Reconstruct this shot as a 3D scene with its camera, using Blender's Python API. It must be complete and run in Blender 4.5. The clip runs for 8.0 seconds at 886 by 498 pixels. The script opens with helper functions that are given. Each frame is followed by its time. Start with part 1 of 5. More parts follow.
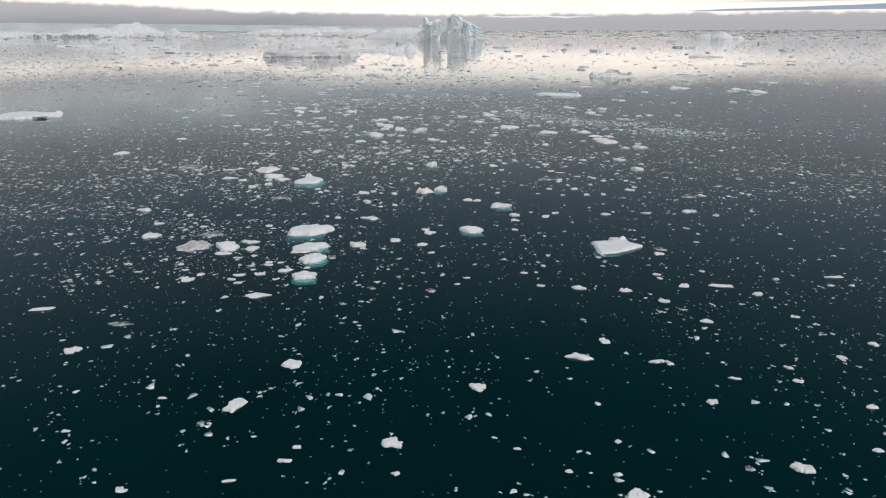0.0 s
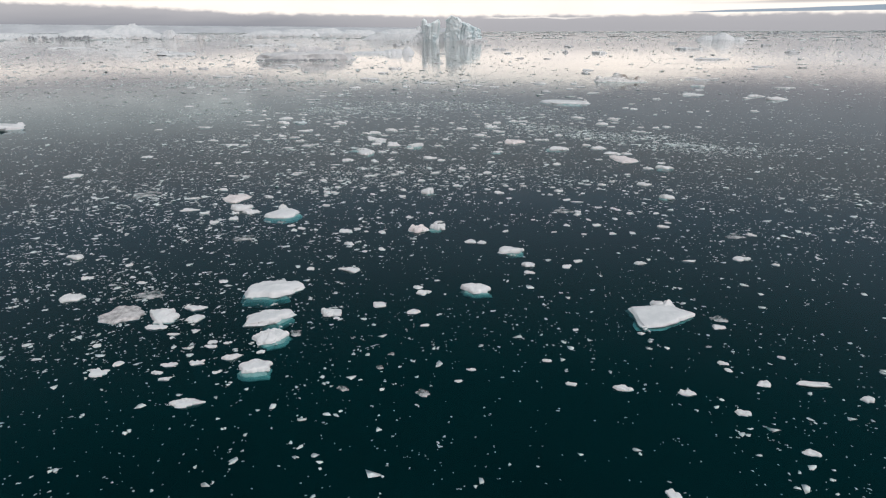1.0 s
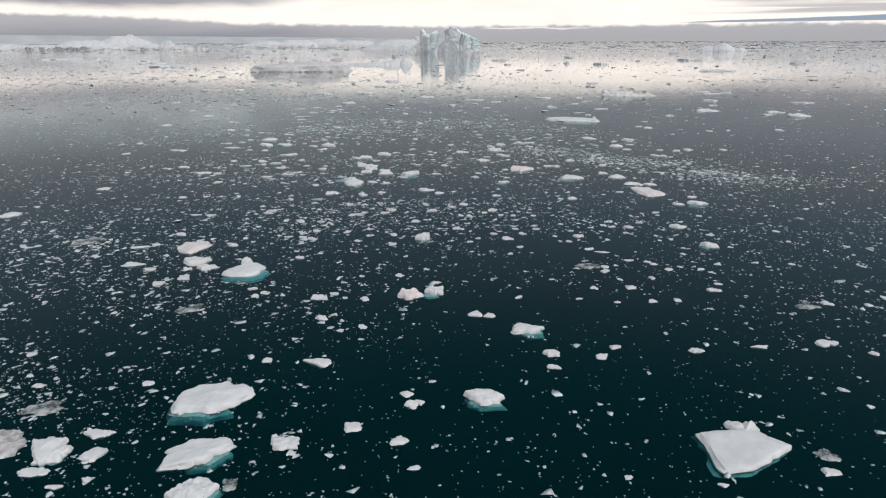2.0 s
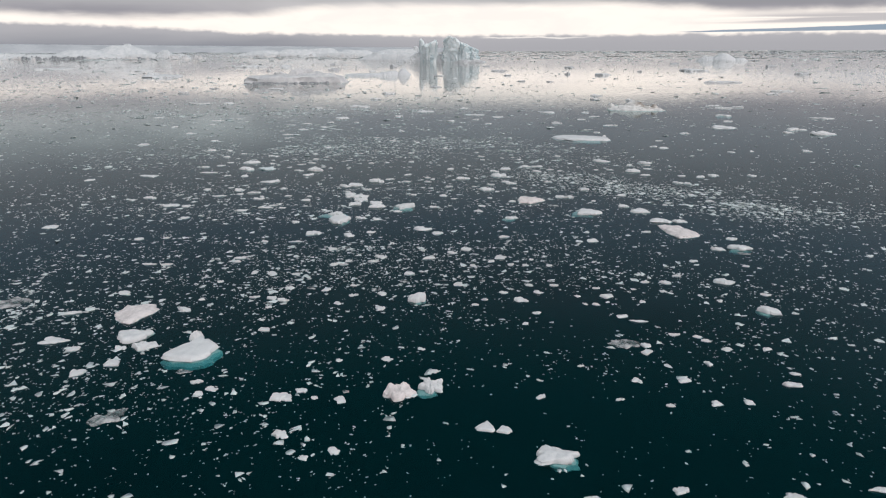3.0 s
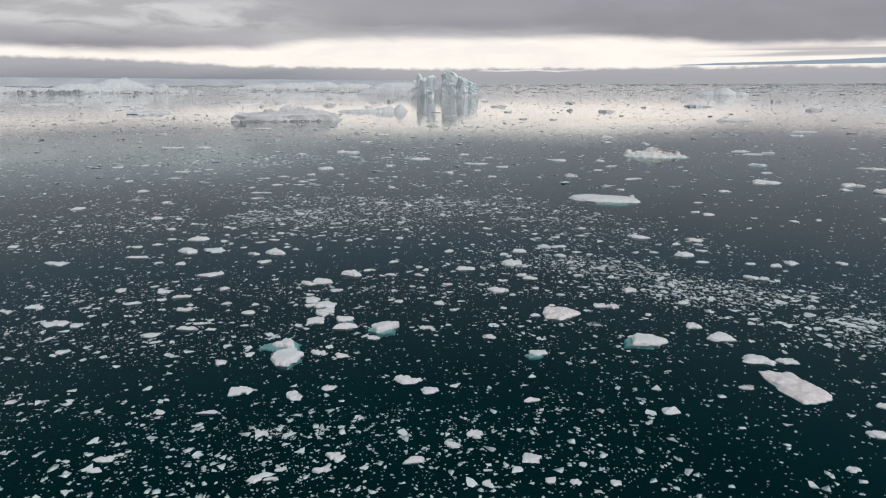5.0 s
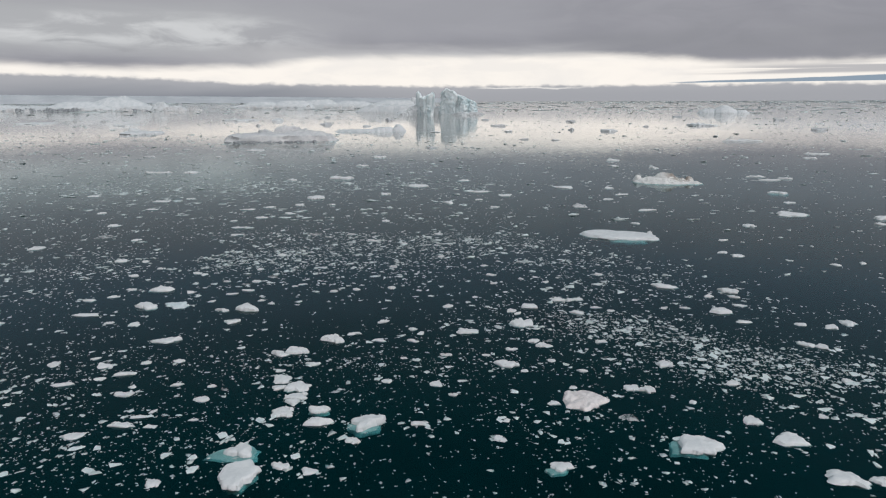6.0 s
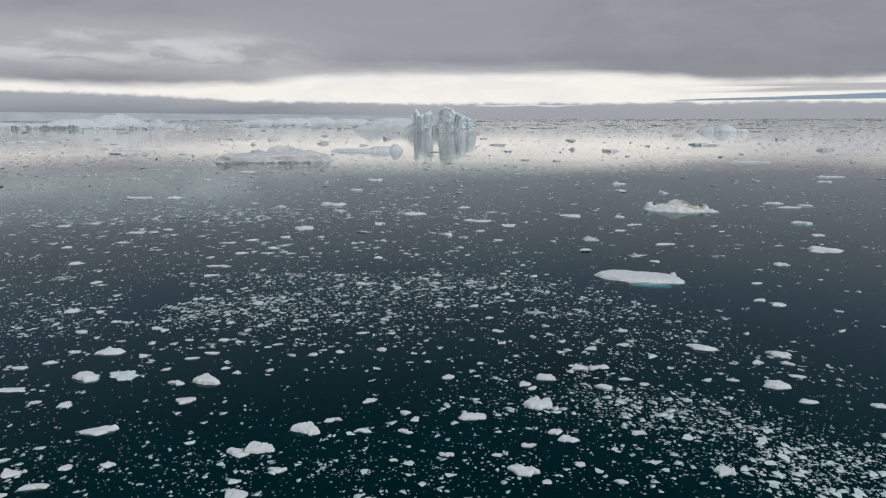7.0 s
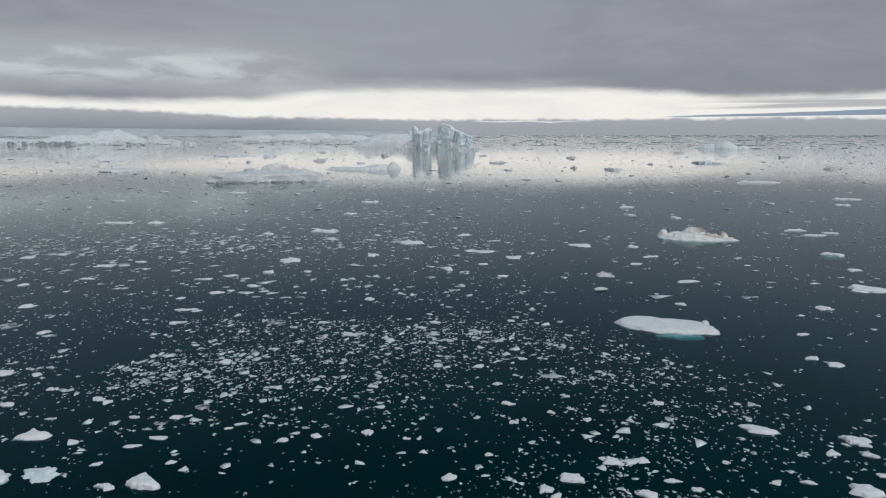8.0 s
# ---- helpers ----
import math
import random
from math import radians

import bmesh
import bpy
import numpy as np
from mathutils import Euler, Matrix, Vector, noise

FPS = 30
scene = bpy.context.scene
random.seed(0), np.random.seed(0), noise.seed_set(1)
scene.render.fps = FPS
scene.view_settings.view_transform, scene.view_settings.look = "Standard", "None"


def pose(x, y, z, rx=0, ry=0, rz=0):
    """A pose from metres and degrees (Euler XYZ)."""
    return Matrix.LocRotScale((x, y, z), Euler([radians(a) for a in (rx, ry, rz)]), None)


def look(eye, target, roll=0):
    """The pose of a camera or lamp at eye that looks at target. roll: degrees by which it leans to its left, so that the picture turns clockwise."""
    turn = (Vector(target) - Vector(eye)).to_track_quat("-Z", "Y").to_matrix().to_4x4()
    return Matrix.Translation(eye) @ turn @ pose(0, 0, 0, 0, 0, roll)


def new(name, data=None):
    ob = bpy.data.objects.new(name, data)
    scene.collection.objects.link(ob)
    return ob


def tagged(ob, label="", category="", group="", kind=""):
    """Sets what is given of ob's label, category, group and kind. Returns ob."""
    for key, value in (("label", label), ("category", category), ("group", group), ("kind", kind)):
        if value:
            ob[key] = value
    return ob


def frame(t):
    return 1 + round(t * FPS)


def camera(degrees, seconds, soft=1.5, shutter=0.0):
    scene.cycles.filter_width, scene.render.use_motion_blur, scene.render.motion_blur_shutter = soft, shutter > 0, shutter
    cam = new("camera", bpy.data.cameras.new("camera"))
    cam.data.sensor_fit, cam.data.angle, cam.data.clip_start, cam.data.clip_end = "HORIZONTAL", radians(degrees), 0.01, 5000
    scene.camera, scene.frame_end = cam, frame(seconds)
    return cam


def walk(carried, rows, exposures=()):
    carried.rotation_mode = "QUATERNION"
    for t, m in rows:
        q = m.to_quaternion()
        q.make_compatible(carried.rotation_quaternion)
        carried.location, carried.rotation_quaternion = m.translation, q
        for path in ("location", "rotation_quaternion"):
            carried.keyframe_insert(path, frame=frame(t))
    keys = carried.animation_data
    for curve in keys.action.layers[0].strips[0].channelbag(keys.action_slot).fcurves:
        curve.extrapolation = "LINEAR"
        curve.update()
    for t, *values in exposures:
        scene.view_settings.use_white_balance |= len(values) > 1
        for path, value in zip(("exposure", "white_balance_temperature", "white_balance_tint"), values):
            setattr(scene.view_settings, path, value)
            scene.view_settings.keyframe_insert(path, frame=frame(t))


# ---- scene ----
cam = camera(70.0, 8.0, soft=1.15)
# seconds, eye, target, roll of a drone that flies ahead over the bay, climbing slowly
PATH = [
    (0, (0.000, 0.000, 14.866), (-1.042, 94.414, -18.072), -0.12),
    (0.5, (0.017, 5.532, 15.039), (-0.970, 99.965, -17.847), -0.17),
    (1, (0.017, 10.652, 15.226), (-0.873, 105.124, -17.551), -0.16),
    (1.5, (0.058, 16.213, 15.424), (-0.788, 110.914, -16.686), -0.20),
    (3, (-0.073, 31.409, 16.305), (-0.612, 126.761, -13.823), -0.16),
    (3.5, (-0.047, 36.994, 16.695), (-0.520, 132.576, -12.700), -0.19),
    (4, (-0.022, 42.165, 17.129), (-0.400, 137.970, -11.529), -0.17),
    (4.5, (-0.015, 47.673, 17.605), (-0.317, 143.741, -10.157), -0.14),
    (4.7, (0.000, 49.780, 17.830), (-0.290, 146.130, -8.930), -0.14),
    (5.8, (0.150, 60.680, 19.150), (-0.050, 157.850, -4.470), -0.18),
    (6, (0.168, 62.759, 19.380), (-0.022, 160.064, -3.678), -0.19),
    (6.5, (0.047, 68.128, 19.930), (0.093, 165.736, -1.811), -0.10),
    (7, (0.045, 73.135, 20.456), (0.186, 171.010, -0.051), -0.10),
    (7.5, (0.063, 78.597, 20.981), (0.337, 176.741, 1.808), -0.07),
    (8, (0.000, 83.703, 21.610), (0.359, 182.040, 3.450), -0.02),
]
walk(cam, [(t, look(eye, target, roll)) for t, eye, target, roll in PATH], exposures=[(0, 1.18, 6630, 14), (3.5, 1.07, 6590, 14), (4.5, 1.03, 6560, 13.5), (6.0, 0.95, 6440, 11.5), (8.0, 0.86, 6230, 9)])

# ---- sky and sun ----
SUN_ELEVATION, SUN_AZIMUTH = 58.0, 115.0  # degrees; azimuth clockwise from +y

world = bpy.data.worlds.new("overcast_sky")
scene.world = world
world.use_nodes = True
wt = world.node_tree
wt.nodes.clear()


class Graph:
    """Short hand for a node tree: numbers, sockets and the nodes between them."""

    def __init__(self, tree):
        self.tree = tree

    def node(self, kind, operation=None):
        n = self.tree.nodes.new(kind)
        if operation:
            n.operation = operation
        return n

    def put(self, socket, value):
        if isinstance(value, bpy.types.NodeSocket):
            self.tree.links.new(value, socket)
        else:
            socket.default_value = value

    def math(self, op, a, b=0.0, c=0.0, clamp=False):
        n = self.node("ShaderNodeMath", op)
        n.use_clamp = clamp
        for s, v in zip(n.inputs, (a, b, c)):
            self.put(s, v)
        return n.outputs[0]

    def vmath(self, op, a, b=(0.0, 0.0, 0.0)):
        n = self.node("ShaderNodeVectorMath", op)
        self.put(n.inputs[0], a)
        self.put(n.inputs[1], b)
        return n.outputs[0]

    def step(self, v, lo, hi, a=0.0, b=1.0):
        n = self.node("ShaderNodeMapRange")
        n.interpolation_type = "SMOOTHSTEP"
        for s, x in zip(n.inputs, (v, lo, hi, a, b)):
            self.put(s, x)
        return n.outputs[0]

    def noise(self, vector, scale, detail=3.0, rough=0.5, warp=0.0):
        n = self.node("ShaderNodeTexNoise")
        self.put(n.inputs["Vector"], vector)
        for key, v in (("Scale", scale), ("Detail", detail), ("Roughness", rough), ("Distortion", warp)):
            self.put(n.inputs[key], v)
        return n.outputs["Fac"]

    def mix(self, f, a, b):
        n = self.node("ShaderNodeMix")
        n.data_type = "RGBA"
        self.put(n.inputs["Factor"], f)
        self.put(n.inputs["A"], a if isinstance(a, bpy.types.NodeSocket) else (*a, 1.0))
        self.put(n.inputs["B"], b if isinstance(b, bpy.types.NodeSocket) else (*b, 1.0))
        return n.outputs["Result"]


def sky():
    g = Graph(wt)
    way = g.node("ShaderNodeTexCoord").outputs["Generated"]
    xyz = g.node("ShaderNodeSeparateXYZ")
    g.put(xyz.inputs[0], way)
    x, y, z = xyz.outputs
    az = g.math("MULTIPLY", g.math("ARCTAN2", x, y), 180 / math.pi)
    el = g.math("MULTIPLY", g.math("ARCSINE", z), 180 / math.pi)

    def band(v, a0, a1, b1, b0):
        """One between a1 and b1, falling to nothing at a0 and b0."""
        return g.math("MULTIPLY", g.step(v, a0, a1), g.step(v, b0, b1))

    def swing(n, size):
        return g.math("MULTIPLY", g.math("SUBTRACT", n, 0.5), size)

    def some(f, amount):
        return g.math("MULTIPLY", f, amount)

    # cloud noises: flat layers, so the height counts for much more than the bearing
    layers = g.noise(g.vmath("MULTIPLY", way, (5.0, 5.0, 34.0)), 1.0, 5.0, 0.55, 0.4)
    broad = g.noise(g.vmath("MULTIPLY", way, (2.2, 2.2, 7.0)), 1.0, 4.0, 0.5, 0.6)
    billow = g.noise(g.vmath("MULTIPLY", way, (8.0, 8.0, 30.0)), 1.0, 6.0, 0.55, 0.9)
    wisp = g.noise(g.vmath("MULTIPLY", way, (9.0, 9.0, 34.0)), 1.0, 6.0, 0.58, 0.45)
    puff = g.noise(g.vmath("MULTIPLY", way, (22.0, 22.0, 50.0)), 1.0, 5.0, 0.55)
    # the grey cloud deck overhead, softly mottled
    deck = g.mix(g.step(broad, 0.36, 0.66), (0.151, 0.153, 0.168), (0.170, 0.171, 0.185))
    deck = g.mix(some(g.step(billow, 0.44, 0.70), 0.24), deck, (0.205, 0.208, 0.216))
    deck = g.mix(some(g.step(billow, 0.48, 0.30), 0.28), deck, (0.130, 0.134, 0.144))
    deck = g.mix(some(g.math("MULTIPLY", band(az, -26.0, -12.0, 4.0, 14.0), g.step(el, 4.0, 6.0)), 0.6), deck, (0.192, 0.195, 0.208))
    # milky and torn to the left, where the cloud is thin
    left = g.step(az, -3.0, -24.0)
    drift = g.math("ADD", el, swing(layers, 1.8))
    deck = g.mix(some(g.math("MULTIPLY", left, band(drift, 2.6, 4.2, 6.0, 9.0)), 0.85), deck, (0.232, 0.238, 0.242))
    deck = g.mix(some(g.math("MULTIPLY", g.step(az, -8.0, -18.0), g.math("MULTIPLY", band(drift, 3.7, 4.7, 5.6, 6.9), g.step(wisp, 0.37, 0.64))), 0.85), deck, (0.335, 0.342, 0.342))
    deck = g.mix(some(g.math("MULTIPLY", g.step(wisp, 0.52, 0.38), band(drift, 2.8, 3.4, 4.3, 5.0)), 0.32), deck, (0.150, 0.154, 0.163))
    deck = g.mix(some(g.math("MULTIPLY", g.step(az, 3.0, 14.0), band(drift, 2.8, 3.3, 4.6, 6.4)), 0.5), deck, (0.134, 0.137, 0.148))
    # light that leaks upwards from the opening in the middle
    leak = g.math("MULTIPLY", band(az, -26.0, -6.0, 7.0, 17.0), g.step(drift, 4.9, 3.2))
    deck = g.mix(some(leak, 0.75), deck, (0.335, 0.335, 0.33))
    blue = g.node("ShaderNodeTexSky")
    blue.sky_type, blue.sun_disc = "NISHITA", False
    blue.sun_elevation, blue.sun_rotation = radians(SUN_ELEVATION), radians(SUN_AZIMUTH)
    clear = g.vmath("SCALE", blue.outputs[0])
    clear.node.inputs["Scale"].default_value = 0.06
    overhead = g.mix(0.1, (0.020, 0.072, 0.088), clear)
    deck = g.mix(some(g.step(el, 9.5, 15.0), 0.85), deck, (0.116, 0.146, 0.190))
    deck = g.mix(g.step(el, 12.0, 33.0), deck, overhead)
    # unseen deck behind the way of flight, made lighter to fill the ice fronts
    behind = g.math("MULTIPLY", g.step(g.math("ABSOLUTE", az), 65.0, 120.0), g.step(el, 62.0, 30.0))
    deck = g.mix(behind, deck, (0.46, 0.465, 0.47))
    # the bright opening between the deck and the bank on the horizon
    top = g.math("ADD", g.step(az, -22.0, -5.0, 2.5, 3.45), g.step(az, 12.0, 26.0, 0.0, -0.75))
    top = g.math("ADD", top, g.math("ADD", swing(layers, 0.9), swing(billow, 0.7)))
    gap = g.step(g.math("SUBTRACT", el, top), 0.55, -0.32)
    colour = g.mix(gap, deck, g.mix(g.step(wisp, 0.40, 0.66), (0.505, 0.480, 0.440), (0.465, 0.447, 0.418)))
    # thin grey streaks and a slip of blue distance to the right
    thread = g.noise(g.vmath("MULTIPLY", way, (3.0, 3.0, 130.0)), 1.0, 3.0)
    streak = g.math("MULTIPLY", g.step(az, 18.0, 28.0), band(el, 1.75, 1.95, 2.3, 2.75))
    colour = g.mix(some(g.math("MULTIPLY", streak, g.step(thread, 0.40, 0.54)), 0.85), colour, (0.225, 0.225, 0.232))
    tail = g.math("MAXIMUM", g.math("SUBTRACT", az, 18.5), 0.0)
    slip = g.math("MULTIPLY", g.step(az, 18.5, 20.5), g.math("MULTIPLY", g.step(el, 1.22, 1.26), g.step(g.math("SUBTRACT", g.math("ADD", el, swing(puff, 0.12)), g.math("MULTIPLY", tail, 0.023)), 1.33, 1.26)))
    colour = g.mix(some(slip, 0.9), colour, (0.105, 0.150, 0.196))
    # the low bank of fog on the horizon, higher to the left, with a billowed crest
    rim = g.math("ADD", g.step(az, -32.0, -15.0, 1.92, 1.30), g.step(az, -15.0, -2.0, 0.0, -0.2))
    tuft = g.noise(g.vmath("MULTIPLY", way, (58.0, 58.0, 110.0)), 1.0, 4.0, 0.6)
    rim = g.math("ADD", rim, g.math("ADD", swing(puff, 0.6), swing(tuft, 0.42)))
    bank = g.step(g.math("SUBTRACT", el, rim), 0.15, -0.17)
    fog = g.mix(g.step(g.math("ADD", el, swing(layers, 1.3)), 0.0, 1.6), (0.132, 0.142, 0.158), (0.206, 0.211, 0.221))
    fog = g.mix(some(g.step(az, -18.0, 0.0), 0.7), fog, (0.218, 0.222, 0.231))
    fog = g.mix(some(g.math("MULTIPLY", g.step(g.math("SUBTRACT", rim, el), 0.55, 0.0), g.step(puff, 0.3, 0.6)), 0.6), fog, (0.226, 0.230, 0.238))
    rift = g.math("MULTIPLY", band(az, 2.5, 4.0, 9.0, 14.0), band(g.math("ADD", el, swing(puff, 0.5)), 0.84, 0.90, 0.94, 1.0))
    fog = g.mix(some(rift, 0.9), fog, (0.42, 0.41, 0.39))
    colour = g.mix(bank, colour, fog)
    out = g.node("ShaderNodeOutputWorld")
    back = g.node("ShaderNodeBackground")
    g.put(back.inputs["Color"], colour)
    back.inputs["Strength"].default_value = 1.0
    wt.links.new(back.outputs[0], out.inputs[0])


sky()

lamp = bpy.data.lights.new("sun", "SUN")
lamp.energy, lamp.angle, lamp.color = 0.8, radians(30), (1.0, 0.975, 0.955)
sun = new("sun", lamp)
a, e = radians(SUN_AZIMUTH), radians(SUN_ELEVATION)
sun.matrix_world = look((math.sin(a) * math.cos(e) * 100, math.cos(a) * math.cos(e) * 100, math.sin(e) * 100), (0, 0, 0))


# ---- materials ----
def material(name):
    m = bpy.data.materials.new(name)
    m.use_nodes = True
    m.node_tree.nodes.clear()
    g = Graph(m.node_tree)
    return m, g, g.node("ShaderNodeOutputMaterial")


def water_material():
    m, g, out = material("sea_water")
    place = g.node("ShaderNodeTexCoord").outputs["Object"]
    # wind ripples that run towards the start: long gentle backs, short steep fronts; slicks where they die away
    ripple = g.noise(g.vmath("MULTIPLY", place, (0.7, 1.9, 1.0)), 1.5, 3.0, 0.6, 0.3)
    cross = g.noise(g.vmath("MULTIPLY", place, (1.6, 0.9, 1.0)), 1.1, 2.0, 0.5)
    swell = g.noise(g.vmath("MULTIPLY", place, (1.0, 1.7, 1.0)), 0.45, 3.0, 0.55)
    slick = g.step(g.noise(g.vmath("MULTIPLY", place, (1.0, 2.2, 1.0)), 0.02, 3.0, 0.55, 0.8), 0.4, 0.62)
    front = g.step(ripple, 0.62, 0.68)
    slope = g.math("MULTIPLY_ADD", front, -0.075, 0.0066)
    slope = g.math("ADD", slope, g.math("MULTIPLY", g.math("SUBTRACT", swell, 0.5), 0.034))
    lean = g.math("MULTIPLY", g.math("SUBTRACT", cross, 0.5), 0.03)
    tilt = g.node("ShaderNodeCombineXYZ")
    g.put(tilt.inputs[0], lean)
    g.put(tilt.inputs[1], slope)
    tilt.inputs[2].default_value = 1.0
    gloss = g.node("ShaderNodeBsdfGlossy")
    g.put(gloss.inputs["Roughness"], g.math("MULTIPLY_ADD", slick, 0.03, 0.045))
    g.put(gloss.inputs["Normal"], g.vmath("NORMALIZE", tilt.outputs[0]))
    clear = g.node("ShaderNodeBsdfTransparent")
    clear.inputs["Color"].default_value = (0.62, 0.84, 0.84, 1)
    fresnel = g.node("ShaderNodeFresnel")
    fresnel.inputs["IOR"].default_value = 1.33
    g.put(gloss.inputs["Color"], g.mix(g.step(fresnel.outputs[0], 0.46, 0.74), (0.85, 0.96, 0.975), (0.985, 0.975, 0.965)))
    mix = g.node("ShaderNodeMixShader")
    g.put(mix.inputs[0], g.math("MULTIPLY", g.math("POWER", fresnel.outputs[0], 1.36), 1.36, clamp=True))
    m.node_tree.links.new(clear.outputs[0], mix.inputs[1])
    m.node_tree.links.new(gloss.outputs[0], mix.inputs[2])
    m.node_tree.links.new(mix.outputs[0], out.inputs[0])
    return m


def layer_material():
    """Clear teal water: takes up the red light that passes it."""
    m, g, out = material("clear_water")
    clear = g.node("ShaderNodeBsdfTransparent")
    clear.inputs["Color"].default_value = (0.55, 0.82, 0.84, 1)
    m.node_tree.links.new(clear.outputs[0], out.inputs[0])
    return m


def ice_material(name, light, dark, rough, grain, scale=1.0, island=0.0, dirt=None, dirt_amount=0.0, streak=None, glassy=0.0, where=None):
    """Ice: two scales of mottling, a rough crust, optional dirt and upright streaks."""
    m, g, out = material(name)
    place = g.node("ShaderNodeTexCoord").outputs["Object"]
    patch = g.noise(place, 1.1 * scale, 4.0, 0.55, 0.3)
    crust = g.noise(place, 9.0 * scale, 5.0, 0.65)
    f = g.math("ADD", g.math("MULTIPLY", patch, 0.65), g.math("MULTIPLY", crust, 0.35))
    colour = g.mix(g.step(f, 0.38, 0.62), dark, light)
    if streak:
        up = g.noise(g.vmath("MULTIPLY", place, (1.0, 1.0, 0.3)), 0.5 * scale, 4.0, 0.6, 0.5)
        colour = g.mix(g.math("MULTIPLY", g.step(up, 0.53, 0.64), 0.75), colour, streak)
    if dirt:
        spot = g.noise(g.vmath("MULTIPLY", place, (1.0, 1.0, 1.6)), 1.7 * scale, 5.0, 0.65, 0.4)
        spread = g.step(spot, 0.68 - dirt_amount, 0.74 - dirt_amount)
        if where:
            far = g.node("ShaderNodeVectorMath", "DISTANCE")
            g.put(far.inputs[0], place)
            far.inputs[1].default_value = where[:3]
            spread = g.math("MULTIPLY", spread, g.step(far.outputs["Value"], where[3], 0.4 * where[3]))
        colour = g.mix(spread, colour, dirt)
    if island:
        one = g.node("ShaderNodeNewGeometry").outputs["Random Per Island"]
        colour = g.mix(g.math("MULTIPLY", g.math("POWER", one, 2.2), island), colour, (0.30, 0.37, 0.38))
    bsdf = g.node("ShaderNodeBsdfPrincipled")
    g.put(bsdf.inputs["Base Color"], colour)
    g.put(bsdf.inputs["Roughness"], g.math("MULTIPLY_ADD", crust, 0.25, rough - 0.12))
    bsdf.inputs["IOR"].default_value = 1.31
    bump = g.node("ShaderNodeBump")
    bump.inputs["Strength"].default_value = grain
    bump.inputs["Distance"].default_value = 0.05 / scale
    g.put(bump.inputs["Height"], g.math("ADD", crust, patch))
    g.put(bsdf.inputs["Normal"], bump.outputs[0])
    last = bsdf.outputs[0]
    if glassy:
        clear = g.node("ShaderNodeBsdfTransparent")
        clear.inputs["Color"].default_value = (0.72, 0.84, 0.84, 1)
        mix = g.node("ShaderNodeMixShader")
        g.put(mix.inputs[0], g.math("MULTIPLY", g.step(f, 0.62, 0.4), glassy))
        m.node_tree.links.new(last, mix.inputs[1])
        m.node_tree.links.new(clear.outputs[0], mix.inputs[2])
        last = mix.outputs[0]
    m.node_tree.links.new(last, out.inputs[0])
    return m


WATER = water_material()
LAYER = layer_material()
SNOWY = ice_material("snowy_ice", (0.685, 0.685, 0.69), (0.59, 0.595, 0.605), 0.68, 0.25, scale=1.5)
GLAZED = ice_material("glazed_blue_ice", (0.63, 0.685, 0.70), (0.52, 0.59, 0.61), 0.45, 0.25, scale=1.2)
CLEAR = ice_material("clear_grey_ice", (0.52, 0.51, 0.51), (0.36, 0.38, 0.39), 0.4, 0.3, glassy=0.8)
CRUST = ice_material("crusted_ice", (0.76, 0.70, 0.69), (0.57, 0.52, 0.515), 0.7, 0.5, scale=2.2)
SLUSH = ice_material("slush_ice", (0.60, 0.57, 0.57), (0.38, 0.365, 0.36), 0.7, 0.6, scale=3.0, glassy=0.25)
DIRTY = ice_material("dirty_ice", (0.62, 0.62, 0.63), (0.36, 0.36, 0.37), 0.6, 0.5, dirt=(0.07, 0.065, 0.06), dirt_amount=0.09)
FOOT = ice_material("submerged_ice", (0.70, 0.76, 0.76), (0.50, 0.58, 0.59), 0.5, 0.2, scale=0.9)
BRASH = ice_material("brash_ice", (0.72, 0.775, 0.775), (0.58, 0.635, 0.64), 0.65, 0.2, scale=2.0, island=0.3)
BERG = ice_material("iceberg_ice", (0.80, 0.825, 0.83), (0.64, 0.705, 0.72), 0.65, 0.7, scale=0.2, streak=(0.46, 0.57, 0.60))
RUBBLE = ice_material("berg_rubble_ice", (0.67, 0.655, 0.65), (0.52, 0.515, 0.525), 0.65, 0.7, scale=0.3)
PALE = ice_material("pale_berg_ice", (0.66, 0.665, 0.675), (0.55, 0.57, 0.585), 0.65, 0.4, scale=0.1)
SOILED = ice_material("soiled_ice", (0.74, 0.72, 0.70), (0.56, 0.55, 0.54), 0.65, 0.5, scale=0.5, dirt=(0.25, 0.21, 0.18), dirt_amount=0.27, where=(3.2, 0.9, 1.2, 4.4))
HAZY = ice_material("far_shelf_ice", (0.56, 0.565, 0.585), (0.46, 0.47, 0.495), 0.8, 0.1, scale=0.006)
# dark colour holding the shade of crevasses in the blocks; the waterline ledges share it
DARK_ICE = ice_material("dark_ice", (0.46, 0.48, 0.50), (0.19, 0.20, 0.21), 0.6, 0.5, scale=0.2, dirt=(0.07, 0.07, 0.07), dirt_amount=0.1)
DEEP = ice_material("deep_water", (0.006, 0.075, 0.076), (0.005, 0.066, 0.067), 0.9, 0.0, scale=0.02)


# ---- sea ----
def mesh_of(name, verts, faces, mat, smooth=True, angle=38.0):
    me = bpy.data.meshes.new(name)
    me.from_pydata(verts, [], faces)
    me.materials.append(mat)
    if smooth:
        me.shade_smooth()
        me.set_sharp_from_angle(angle=radians(angle))
    me.update()
    return me


def sheet(name, z, mat):
    n, r = 96, 9000.0
    verts = [(0, 300, z)] + [(r * math.cos(2 * math.pi * i / n), 300 + r * math.sin(2 * math.pi * i / n), z) for i in range(n)]
    return new(name, mesh_of(name, verts, [(0, 1 + i, 1 + (i + 1) % n) for i in range(n)], mat, False))


